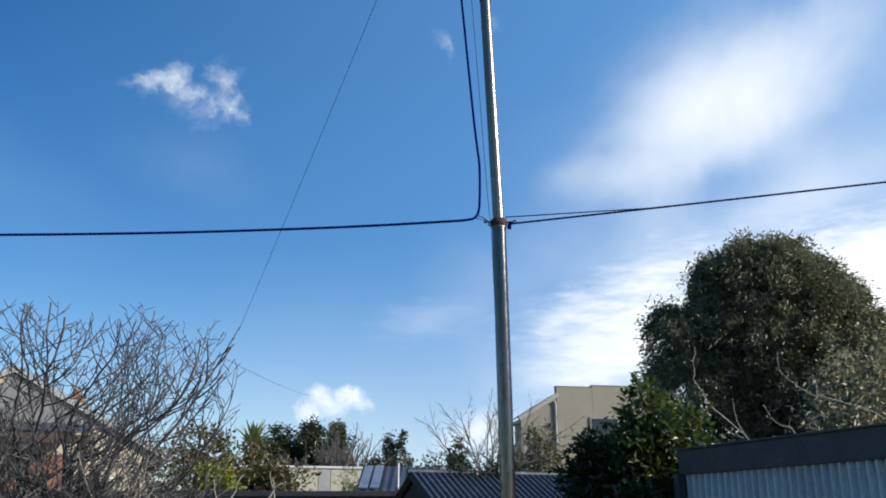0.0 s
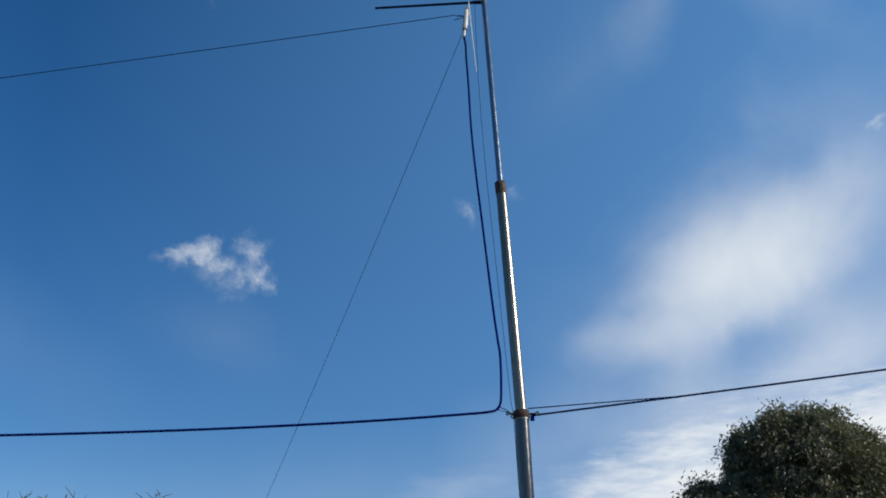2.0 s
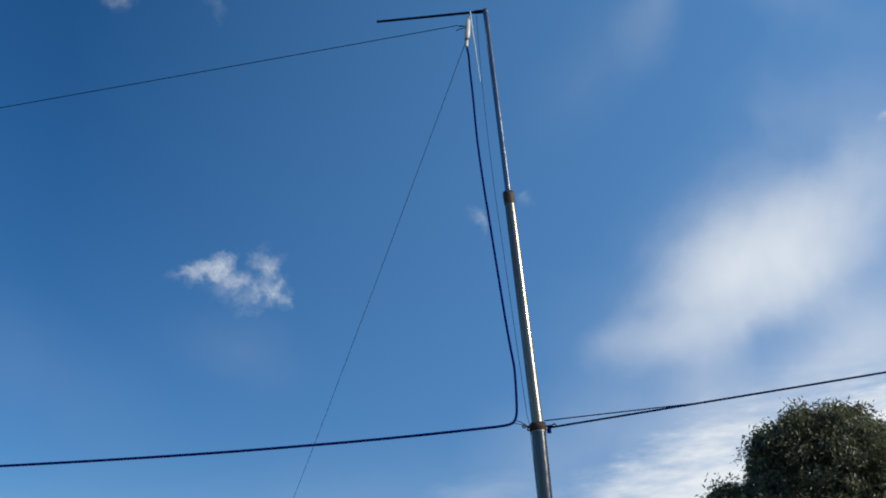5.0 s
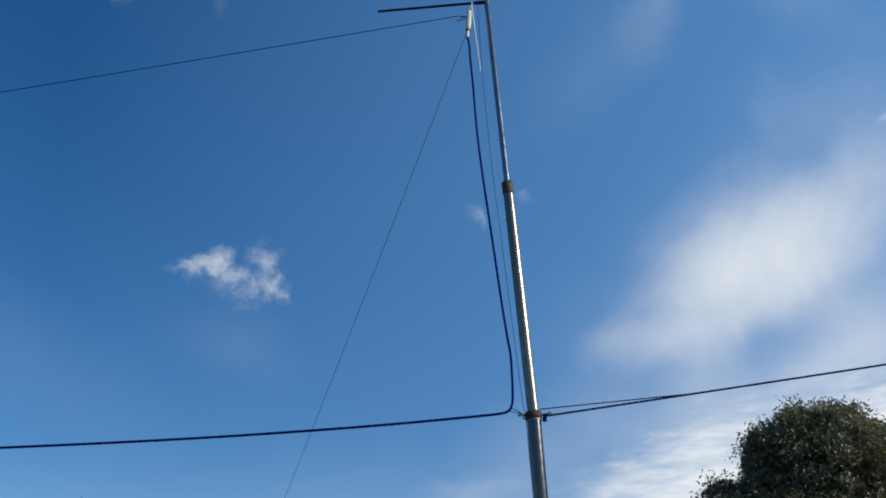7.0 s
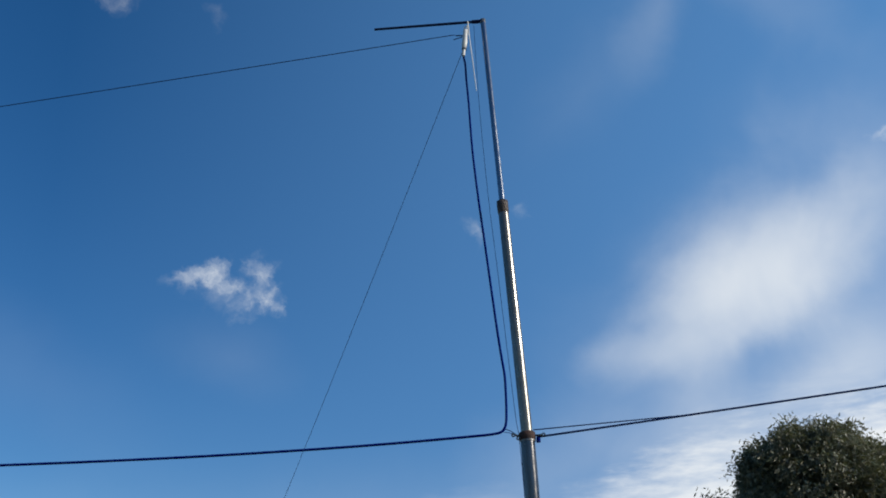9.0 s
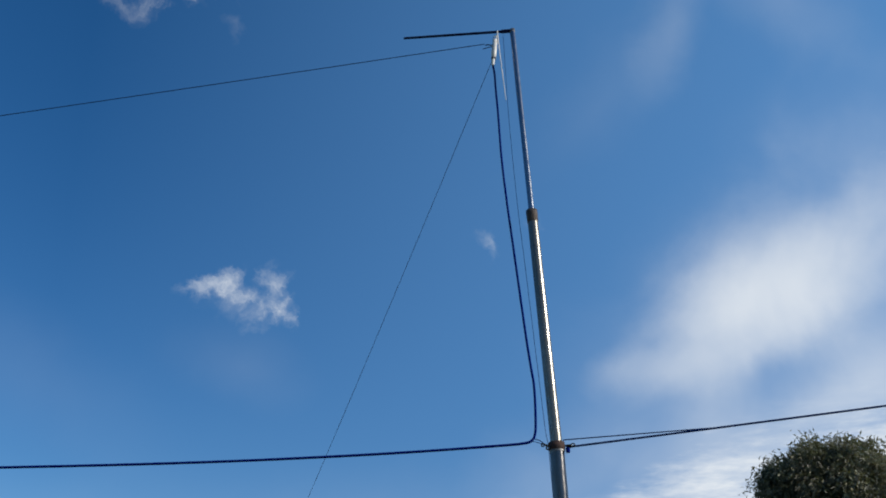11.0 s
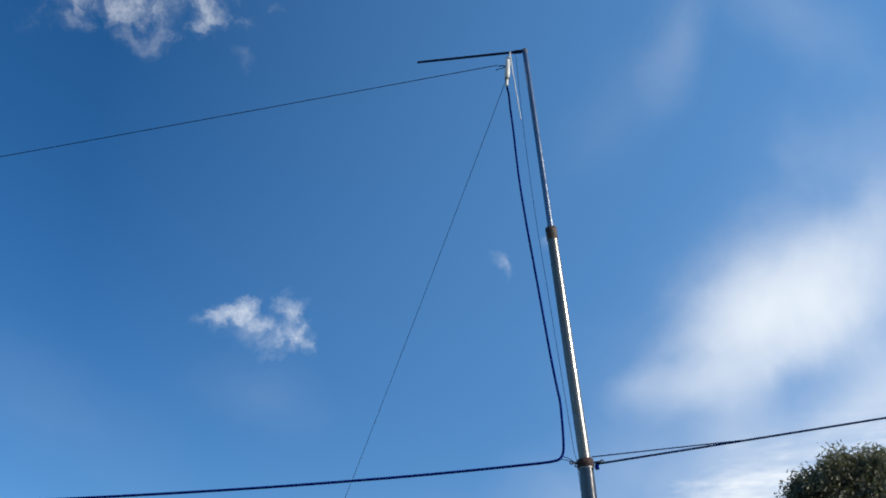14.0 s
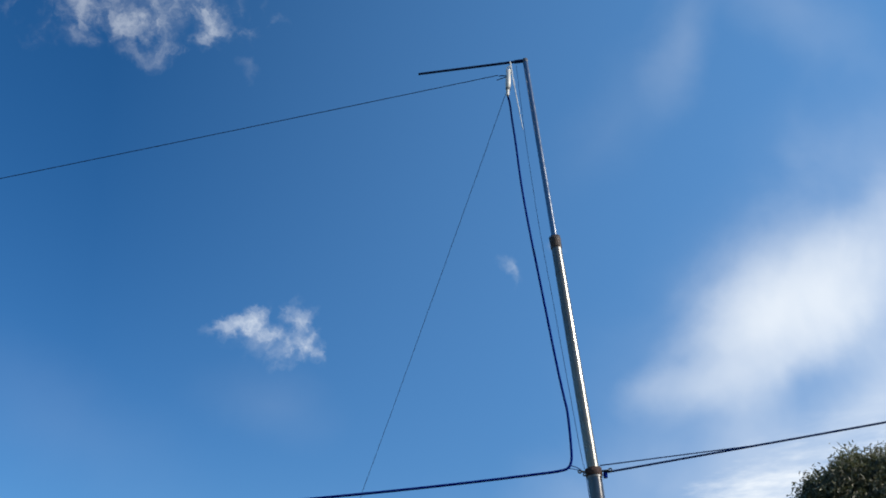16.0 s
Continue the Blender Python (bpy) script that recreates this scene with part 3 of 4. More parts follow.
def roof_sheet(width, slope, pitch=0.2, depth=0.03):
    """A ribbed sheet lying with its upper edge on the x axis, sloping along -y, before it is tilted."""
    return moved(corrugated(width, slope, pitch, depth), Matrix.Rotation(radians(90), 4, "X"))


def make_shed():
    s = thing("garden_shed", (-0.385, 10.3, 0), "low garden shed with a dark ribbed metal gable roof", "shed", turn=20.0)
    width, run, ridge, fall = 2.5, 1.35, 2.13, 24
    cosf, tanf = math.cos(radians(fall)), math.tan(radians(fall))
    eave = ridge - run * tanf
    for sgn, turn in ((-1, 0), (1, 180)):
        m = Matrix.Translation((0 if sgn < 0 else width, 0, ridge)) @ Matrix.Rotation(radians(turn), 4, "Z") @ Matrix.Rotation(radians(fall), 4, "X")
        part("roof_sheet", moved(roof_sheet(width, run / cosf + 0.08, 0.076, 0.024), m), DARK_ROOF, s)
    part("ridge_cap", tube([Vector((-0.03, 0, ridge - 0.004)), Vector((width + 0.03, 0, ridge - 0.004))], 0.035, 10), DARK_ROOF, s)
    bm = bmesh.new()
    prof = [(-run + 0.1, 0), (run - 0.1, 0), (run - 0.1, eave - 0.03), (0, ridge - 0.07), (-run + 0.1, eave - 0.03)]
    lo = [bm.verts.new((0.06, y, z)) for y, z in prof]
    hi = [bm.verts.new((width - 0.06, y, z)) for y, z in prof]
    bm.faces.new(lo[::-1]), bm.faces.new(hi)
    for i in range(5):
        bm.faces.new((lo[i], lo[(i + 1) % 5], hi[(i + 1) % 5], hi[i]))
    part("wall", bm, BROWN, s, "dark brown boarded walls")
    for sgn in (-1, 1):
        part("barge_board", tube([Vector((0.02, 0, ridge - 0.05)), Vector((0.02, sgn * run, eave - 0.05))], 0.045, 4), BROWN, s, "brown barge board")


def make_flat_roof():
    s = thing("lean_to", (0.95, 15.6, 0), "long low outbuilding with a grey metal roof", "shed", turn=3.0)
    part("wall", box((0.05, 0.1, 0), (3.4, 2.4, 2.3), 0.01), GREY_PAINT, s)
    part("roof", moved(roof_sheet(3.6, 2.6, 0.2, 0.03), Matrix.Translation((-0.05, 2.5, 2.47)) @ Matrix.Rotation(radians(3), 4, "X")), GREY_PAINT, s)
    part("gutter", box((-0.08, -0.22, 2.26), (3.6, -0.08, 2.37), 0.02), TRIM, s, "pale gutter")


def make_skylight_shed():
    s = thing("outbuilding", (-2.12, 21.4, 0), "outbuilding with a sheet roof and two pale skylight panels", "shed")
    tilt = Matrix.Translation((0, 2.0, 3.02)) @ Matrix.Rotation(radians(20), 4, "X")
    part("wall", box((0.06, 0.15, 0), (1.9, 3.2, 2.25), 0.01), BROWN, s)
    part("roof_sheet", moved(roof_sheet(2.0, 2.1, 0.2, 0.03), tilt), DARK_ROOF, s)
    for x in (0.06, 0.34):
        p = part("skylight", [[tilt @ Vector(v) for v in ((x, -1.95, 0.03), (x + 0.22, -1.95, 0.03), (x + 0.22, -0.1, 0.03), (x, -0.1, 0.03), (x, -1.95, 0.06), (x + 0.22, -1.95, 0.06), (x + 0.22, -0.1, 0.06), (x, -0.1, 0.06))],
                              [(0, 3, 2, 1), (4, 5, 6, 7), (0, 1, 5, 4), (1, 2, 6, 5), (2, 3, 7, 6), (3, 0, 4, 7)]], SOLAR, s, "pale translucent roof panel")
    part("vent_pipe", tube([Vector((1.02, 0.3, 2.2)), Vector((1.02, 0.3, 3.0))], 0.03, 10), TRIM, s, "white vent pipe")


make_side_fence()
make_back_fence()
make_shed()
make_flat_roof()
make_skylight_shed()

# ---------------------------------------------------------------- houses


def window(parent, a, b, depth_axis, mat=TRIM):
    """A window in a box between two corners: a border standing proud, the pane set back."""
    a, b = Vector(a), Vector(b)
    w = part("window", box(a, b, 0.01), mat, parent, "white-framed window")
    k = 0 if depth_axis == 1 else 1
    c, d = a.copy(), b.copy()
    for i in (k, 2):
        c[i] += 0.07
        d[i] -= 0.07
    c[depth_axis] -= 0.006
    d[depth_axis] = c[depth_axis] + 0.02
    part("pane", box(c, d), GLASS, w, "dark reflecting glass")


def make_left_house():
    h = thing("neighbour_house", (-9.08, 18.0, 0), "old cottage with a grey gable, pale barge boards and cream walls", "house", turn=26.0)
    half, apex, eave = 3.3, 4.74, 2.98
    bm = bmesh.new()
    prof = [(-half + 0.3, 0), (half - 0.3, 0), (half - 0.3, eave + 0.05), (0, apex - 0.15), (-half + 0.3, eave + 0.05)]
    lo = [bm.verts.new((x, 0.0, z)) for x, z in prof]
    hi = [bm.verts.new((x, 8.0, z)) for x, z in prof]
    bm.faces.new(lo), bm.faces.new(hi[::-1])
    for i in range(5):
        bm.faces.new((lo[(i + 1) % 5], lo[i], hi[i], hi[(i + 1) % 5]))
    part("wall", bm, CREAM, h, "cream rendered walls")
    ang = math.degrees(math.atan2(apex - eave, half))
    slope = math.hypot(half, apex - eave) + 0.1
    for sgn, turn in ((1, 90), (-1, -90)):
        m = Matrix.Translation((0, -0.12 if sgn > 0 else 8.3, apex)) @ Matrix.Rotation(radians(turn), 4, "Z") @ Matrix.Rotation(radians(ang), 4, "X")
        part("roof", moved(roof_sheet(8.42, slope, 0.152, 0.03), m), DULL_BOARD, h, "weathered grey corrugated roof")
        e = Vector((sgn * (half + 0.05), -0.14, eave - 0.06))
        t = Vector((0, -0.14, apex - 0.06))
        q = (e - t).normalized().cross(Vector((0, 1, 0))) * 0.07
        w = Vector((0, 0.05, 0))
        part("barge_board", ([t - q, e - q, e + q, t + q, t - q + w, e - q + w, e + q + w, t + q + w], [(0, 1, 2, 3), (7, 6, 5, 4), (0, 4, 5, 1), (1, 5, 6, 2), (2, 6, 7, 3), (3, 7, 4, 0)]), GREY_PAINT, h, "pale grey painted barge board")
    # weatherboards of the gable
    for i in range(9):
        z = 3.62 + i * 0.125
        x = half * (apex - z - 0.12) / (apex - eave) - 0.12
        if x > 0.1:
            part("weatherboard", box((-x, -0.05, z - 0.13), (x, -0.005 - 0.004 * (i % 2), z), 0.004), DULL_BOARD, h, "grey weatherboard")
    # verandah on the brick side
    part("brick_wall", box((-3.2, -0.10, 0), (1.25, -0.004, 2.95), 0.006), BRICK, h, "orange brick wall")
    part("verandah_roof", moved(roof_sheet(5.0, 1.5, 0.152, 0.03), Matrix.Translation((-3.4, -0.05, 3.60)) @ Matrix.Rotation(radians(12), 4, "X")), DARK_ROOF, h, "dark verandah roof")
    part("verandah_beam", box((-3.4, -1.5, 3.06), (1.55, -1.4, 3.24), 0.006), BROWN, h, "dark verandah beam")
    for x in (-3.3, -0.9, 1.45):
        part("verandah_post", box((x - 0.05, -1.5, 0), (x + 0.05, -1.4, 3.06), 0.006), BROWN, h, "dark verandah post")
    window(h, (1.5, -0.05, 1.2), (2.3, 0.0, 2.5), 1)
    ch = part("chimney", box((1.15, 1.0, 3.6), (1.5, 1.35, 4.35), 0.02), BRICK, h, "red brick chimney")
    part("pot", tube([Vector((1.32, 1.17, 4.34)), Vector((1.32, 1.17, 4.5))], [0.1, 0.08], 12), BRICK, ch)


def make_beige_building():
    b = thing("long_building", (-6.6, 28.0, 0), "long low cream building with a flat parapet", "building", turn=14.0)
    part("wall", box((0, 0.03, 0), (4.05, 6, 3.30), 0.01), PALE, b)
    for x0, x1, mat in ((0.0, 1.18, SAND), (1.20, 2.62, PALE), (2.64, 3.02, GREY_PAINT), (3.04, 4.04, PALE)):
        part("panel", box((x0, -0.01, 0.02), (x1, 0.028, 3.28), 0.006), mat, b)
    part("parapet_cap", box((-0.04, -0.05, 3.30), (4.09, 6.05, 3.37), 0.01), TRIM, b, "white parapet capping")


def make_big_house():
    h = thing("two_storey_house", (4.65, 35.0, 0), "two-storey sand-coloured rendered house with a stepped parapet", "house", turn=9.3)
    part("front_wall", box((0.0, 0, 0), (1.52, 0.3, 6.97), 0.01), SAND, h)
    part("front_wall", box((1.522, -0.004, 0), (5.2, 0.3, 7.04), 0.01), SAND, h)
    part("parapet_cap", box((-0.03, -0.02, 6.97), (1.52, 0.34, 6.99), 0.004), GREY_PAINT, h, "thin grey capping")
    part("parapet_cap", box((1.50, -0.03, 7.042), (5.24, 0.34, 7.065), 0.004), GREY_PAINT, h, "thin grey capping")
    part("rear_wall", box((2.1, 0.3, 0), (5.1, 7.0, 6.6), 0.01), SAND, h)
    # the lower wing, its gable end turned to the yard and its eave at the far side
    bm = bmesh.new()
    prof = [(-1.52, 0), (-0.003, 0), (-0.003, 6.52), (-1.52, 5.60)]
    lo = [bm.verts.new((x, 0.02, z)) for x, z in prof]
    hi = [bm.verts.new((x, 1.1, z)) for x, z in prof]
    bm.faces.new(lo), bm.faces.new(hi[::-1])
    for i in range(4):
        bm.faces.new((lo[(i + 1) % 4], lo[i], hi[i], hi[(i + 1) % 4]))
    part("wing_wall", bm, SAND, h)
    slope = math.atan2(0.98, 1.61)
    part("wing_roof", moved(roof_sheet(1.35, 1.92, 0.2, 0.03), Matrix.Translation((0.0, 1.2, 6.68)) @ Matrix.Rotation(radians(-90), 4, "Z") @ Matrix.Rotation(slope, 4, "X")), DARK_ROOF, h, "sloping metal roof of the wing")
    barge = box((-0.96, 0.0, -0.085), (0.96, 0.2, 0.085), 0.012)
    bmesh.ops.transform(barge, matrix=Matrix.Translation((-0.80, -0.13, 6.12)) @ Matrix.Rotation(-slope, 4, "Y"), verts=barge.verts)
    part("barge_board", barge, GREY_PAINT, h, "grey barge board under the sloping roof")
    part("roof", moved(roof_sheet(6.6, 3.0, 0.2, 0.03), Matrix.Translation((5.1, 7.0, 6.85)) @ Matrix.Rotation(radians(-90), 4, "Z") @ Matrix.Rotation(radians(2), 4, "X")), DARK_ROOF, h, "shallow metal roof behind the parapet")
    part("gutter", box((-1.68, 0.1, 5.44), (-1.52, 1.15, 5.57), 0.03), GREY_PAINT, h, "grey eaves gutter")
    part("downpipe", tube([Vector((-0.07, -0.03, 0)), Vector((-0.07, -0.03, 6.2)), Vector((-0.11, -0.05, 6.36))], 0.05, 10), GREY_PAINT, h, "grey downpipe")
    window(h, (1.35, -0.06, 4.7), (2.6, 0.0, 5.75), 1, SAND)
    window(h, (-1.18, -0.03, 4.65), (-0.86, 0.03, 5.38), 1, SAND)
    part("wall_lamp", tube([Vector((-0.32, -0.02, 5.30)), Vector((-0.32, -0.02, 5.46))], [0.05, 0.07], 8), CHARCOAL, h)


make_left_house()
make_beige_building()
make_big_house()

# ---------------------------------------------------------------- trees and shrubs


def fig_shoot(rng, start, way, length, radius, level, out, lift=2.3):
    """A crooked fig branch that turns up toward its blunt tip, with spurs on alternate sides that do the same."""
    steps = max(4, int(length / 0.055))
    step = length / steps
    p, d = Vector(start), Vector(way).normalized()
    pts = [p.copy()]
    side = 1 if rng.random() < 0.5 else -1
    kids, gap = [], 0.0
    for i in range(steps):
        f = i / steps
        d = (d + Vector((0, 0, lift * step * (0.2 + 1.6 * f * f))) + Vector(rng.normal(size=3)) * 0.085).normalized()
        p = p + d * step
        if p.z > 1.53 + (2.06 - 0.16 * max(p.x + 0.3, 0) ** 1.5 + 0.05 * math.sin(9 * p.x)) * (8.0 + p.y) / 8.0 or p.x > 1.42:
            break
        pts.append(p.copy())
        gap += step
        if level and f > 0.14 and gap > rng.uniform(0.08, 0.17):
            gap, side = 0.0, -side
            kids.append((p.copy(), d.copy(), side, f))
    n = len(pts)
    if n < 3:
        return out
    out.append(tube(pts, [radius * (1 - 0.5 * i / (n - 1)) for i in range(n)], 6 if level > 1 else 5))
    for q, axis, sd, f in kids:
        across = axis.cross(Vector((0, 0, 1)))
        across = across.normalized() if across.length > 0.05 else Vector((1, 0, 0))
        across.rotate(Matrix.Rotation(rng.uniform(-0.9, 0.9), 3, axis))
        a = radians(rng.uniform(32, 68))
        fig_shoot(rng, q, axis * math.cos(a) + across * sd * math.sin(a) + Vector((0, 0, 0.1)), length * rng.uniform(0.26, 0.55) * (1.1 - 0.5 * f), max(radius * (1 - 0.5 * f) * 0.66, 0.0048), level - 1, out, lift * 1.25)
    return out


def make_fig():
    rng = np.random.default_rng(19)
    t = thing("bare_fig_tree", (-3.4, 8.0, 0), "leafless fig tree with pale upswept tangled branches", "tree")
    part("trunk", tube(smooth_path([(0, 0, -0.05), (0.03, 0.02, 0.3), (0.0, 0.0, 0.72)], 5), [0.2, 0.17, 0.16, 0.155, 0.15, 0.145, 0.14, 0.14, 0.14, 0.145, 0.12], 12), FIG_BARK, t, smooth=True)
    # low spreading boughs, each with rows of shoots that turn up
    n = 34
    for k in range(n):
        a = 2 * math.pi * (k + rng.uniform(-0.25, 0.25)) / n
        reach = rng.uniform(0.25, 1.0)
        end = Vector((math.cos(a) * 1.25 * reach - 0.3, math.sin(a) * 0.95 * reach, rng.uniform(1.7, 2.6) - 0.2 * reach))
        pts = [Vector((end.x * 0.05, end.y * 0.05, 0.55)), Vector((end.x * 0.38, end.y * 0.38, 1.05 + rng.uniform(-0.1, 0.2))), Vector((end.x * 0.74, end.y * 0.74, end.z - 0.35)), end]
        for q in pts[1:3]:
            q += Vector(rng.normal(size=3)) * 0.07
        spine = smooth_path(pts, 8)
        m = len(spine)
        r0 = float(rng.uniform(0.022, 0.034))
        limb = part("limb", tube(spine, [r0 * (1 - 0.6 * i / m) for i in range(m)], 8), FIG_BARK, t, smooth=True)
        tip_way = (spine[-1] - spine[-4]).normalized()
        part("shoot", joined(fig_shoot(rng, spine[-1], tip_way + Vector((math.cos(a), math.sin(a), 0)) * 0.5, rng.uniform(1.2, 1.75), r0 * 0.40, 3, [])), FIG_BARK, limb, smooth=True)
        for i in range(m // 3, m - 1, 4):
            axis = (spine[i + 1] - spine[i]).normalized()
            out = Vector((math.cos(a + rng.uniform(-1.2, 1.2)), math.sin(a + rng.uniform(-1.2, 1.2)), 0.0))
            part("shoot", joined(fig_shoot(rng, spine[i], axis * 0.3 + out, rng.uniform(0.8, 1.4), r0 * 0.34, 2, []) or [tube([spine[i], spine[i] + axis * 0.05], 0.005, 5)]), FIG_BARK, limb, smooth=True)
    # the long limb that holds the wire's end
    spine = smooth_path([(0.08, 0, 0.6), (0.36, -0.02, 1.3), (0.64, 0.0, 2.0), (0.98, 0.0, 2.46), (1.18, 0.0, 2.8), (1.33, 0.0, 3.08), (1.455, 0.0, 3.33)], 6)
    m = len(spine)
    limb = part("limb", tube(spine, [0.022 * (1 - 0.86 * i / m) for i in range(m)], 7), FIG_BARK, t, smooth=True)
    for i in range(12, m - 3, 3):
        way = Vector((rng.uniform(-0.3, 1.0), rng.uniform(-0.6, 0.6), 0.35))
        part("shoot", joined(fig_shoot(rng, spine[i], way, rng.uniform(0.5, 1.0) * (1.25 - 0.8 * i / m), 0.0095, 2, []) or [tube([spine[i], spine[i] + way * 0.05], 0.005, 5)]), FIG_BARK, limb, smooth=True)
    # crooked low growth round the trunk, every other piece painted as sunlit bark
    for k in range(50):
        x = -1.7 + 2.9 * ((k * 0.618) % 1.0)
        base = Vector((x * 0.6, rng.uniform(-0.6, 0.2), rng.uniform(0.8, 1.7)))
        way = Vector((x * 0.55 + rng.uniform(-0.4, 0.4), rng.uniform(-0.6, 0.1), rng.uniform(0.1, 0.8)))
        part("sucker", joined(grow(rng, base, way, rng.uniform(0.7, 1.2), 0.013, 2, lift=0.2, wander=1.1, shoots=4, ratio=0.5, tip=0.5, angle=62, first=0.2, curl=1.3, thin=0.74)), FIG_SUNLIT if k % 2 else FIG_BARK, t, smooth=True)


def make_centre_bare_tree():
    rng = np.random.default_rng(5)
    t = thing("bare_tree", (1.35, 25.0, 0), "slender leafless tree with many upright grey stems", "tree")
    part("trunk", tube([(0, 0, -0.05), (0.02, 0, 1.0), (0, 0, 2.2)], [0.16, 0.12, 0.1], 10), TWIG, t, smooth=True)
    for k in range(9):
        a = 2 * math.pi * k / 9 + rng.uniform(-0.3, 0.3)
        lean = rng.uniform(6, 56)
        way = Vector((math.cos(a) * math.sin(radians(lean)) * 1.1, math.sin(a) * math.sin(radians(lean)) * 0.5, math.cos(radians(lean))))
        part("limb", joined(grow(rng, (0, 0, 2.1 + 0.1 * (k % 3)), way, rng.uniform(2.3, 3.4), 0.030, 2, lift=0.12, wander=0.3, shoots=8, ratio=0.42, tip=0.3, angle=36)), TWIG, t, smooth=True)
    part("ivy", foliage([((-0.85, 0, 3.3), (0.25, 0.2, 0.5)), ((0.5, 0, 3.0), (0.3, 0.2, 0.3))], 60, 16, 0.12, 0.08, 21, 0.4, 0.1, 0.08), LEAF_FAR, t, "dark ivy on the stems")


def leafy(name, at, lobes, mat, label, category, clumps, per, leaf, width, seed, trunk=0.06, fill=0.35, droop=0.3, spread=0.12, group=""):
    t = thing(name, at, label, category, group)
    top = max(l[0][2] for l in lobes)
    part("trunk", tube(smooth_path([(0, 0, -0.05), (0.05 * top, 0.02, top * 0.35), (0.0, 0.0, top * 0.8)], 5), [trunk * (1 - 0.06 * i) for i in range(11)], 9), BARK, t, smooth=True)
    rng = np.random.default_rng(seed + 100)
    for c, r in lobes[:18]:
        b = Vector((0, 0, max(0.15, top * 0.3)))
        mid = b.lerp(Vector(c), 0.5) + Vector((0, 0, 0.12 * top)) + Vector(rng.normal(size=3)) * 0.04 * top
        part("limb", tube(smooth_path([b, mid, c], 4), [trunk * 0.55 * (1 - 0.09 * i) for i in range(9)], 6), BARK, t, smooth=True)
    part("crown", foliage(lobes, clumps, per, leaf, width, seed, fill, droop, spread), mat, t)
    return t


def make_big_tree():
    lobes = [((0.28, 0, 5.44), (0.55, 0.7, 0.44)), ((-0.28, 0, 5.31), (0.50, 0.65, 0.42)), ((-0.66, 0, 5.08), (0.42, 0.6, 0.40)), ((0.78, 0, 5.08), (0.46, 0.65, 0.44)), ((1.24, 0, 4.60), (0.42, 0.6, 0.40)),
             ((0.1, -0.2, 4.75), (0.95, 1.0, 0.72)), ((-1.38, 0, 4.22), (0.52, 0.7, 0.48)), ((-0.98, 0, 4.42), (0.40, 0.6, 0.36)), ((-0.5, -0.1, 4.1), (0.8, 1.1, 0.7)),
             ((0.6, -0.2, 4.1), (1.0, 1.2, 1.0)), ((1.25, 0, 4.0), (0.7, 0.95, 0.6)), ((1.65, 0, 3.45), (0.6, 0.9, 0.7)), ((-1.25, 0, 3.5), (0.62, 0.95, 0.6)), ((0.2, -0.2, 3.0), (1.2, 1.1, 0.9)), ((1.4, -0.1, 2.8), (1.1, 1.1, 0.9)),
             ((-0.8, 0, 2.5), (0.9, 0.9, 0.7)), ((2.3, 0, 2.7), (0.7, 0.8, 0.7)), ((0.5, 0.1, 2.0), (1.2, 0.9, 0.6))]
    # smaller heads of leaves that break the crown's outline
    rng = np.random.default_rng(97)
    for (cx, cy, cz), (rx, ry, rz) in lobes[:13]:
        for k in range(7):
            a, e = rng.uniform(0, 2 * math.pi), rng.uniform(-0.2, 1.3)
            d = (math.cos(a) * math.cos(e), math.sin(a) * math.cos(e), math.sin(e))
            r = float(rng.uniform(0.13, 0.24))
            lobes = lobes + [((cx + d[0] * rx * 0.9, cy + d[1] * ry * 0.9, cz + d[2] * rz * 0.9), (r, r, r * 0.85))]
    leafy("spreading_tree", (5.05, 13.0, 0), lobes, LEAF_OLIVE, "large evergreen tree with a dense grey-green rounded crown", "tree", 5000, 44, 0.078, 0.024, 31, 0.30, 0.30, 0.9, 0.07)
    # pale shrub added before the crown's right side, its leaf colour standing for sunlight
    lobes = [((0, 0, 3.15), (0.62, 0.5, 0.5)), ((0.5, 0, 2.9), (0.6, 0.5, 0.6)), ((-0.3, 0, 2.7), (0.5, 0.5, 0.5)), ((0.2, 0, 2.2), (0.8, 0.5, 0.6)), ((0.85, 0, 3.3), (0.55, 0.5, 0.5)), ((0.75, 0.1, 3.75), (0.4, 0.4, 0.4))]
    leafy("sunlit_side_shrub", (5.55, 11.2, 0), lobes, LEAF_SUNLIT, "tall loose shrub, leaves coloured pale as the big tree's sunlit side", "bush", 620, 28, 0.08, 0.030, 35, 0.06, 0.3, 0.4, 0.16)


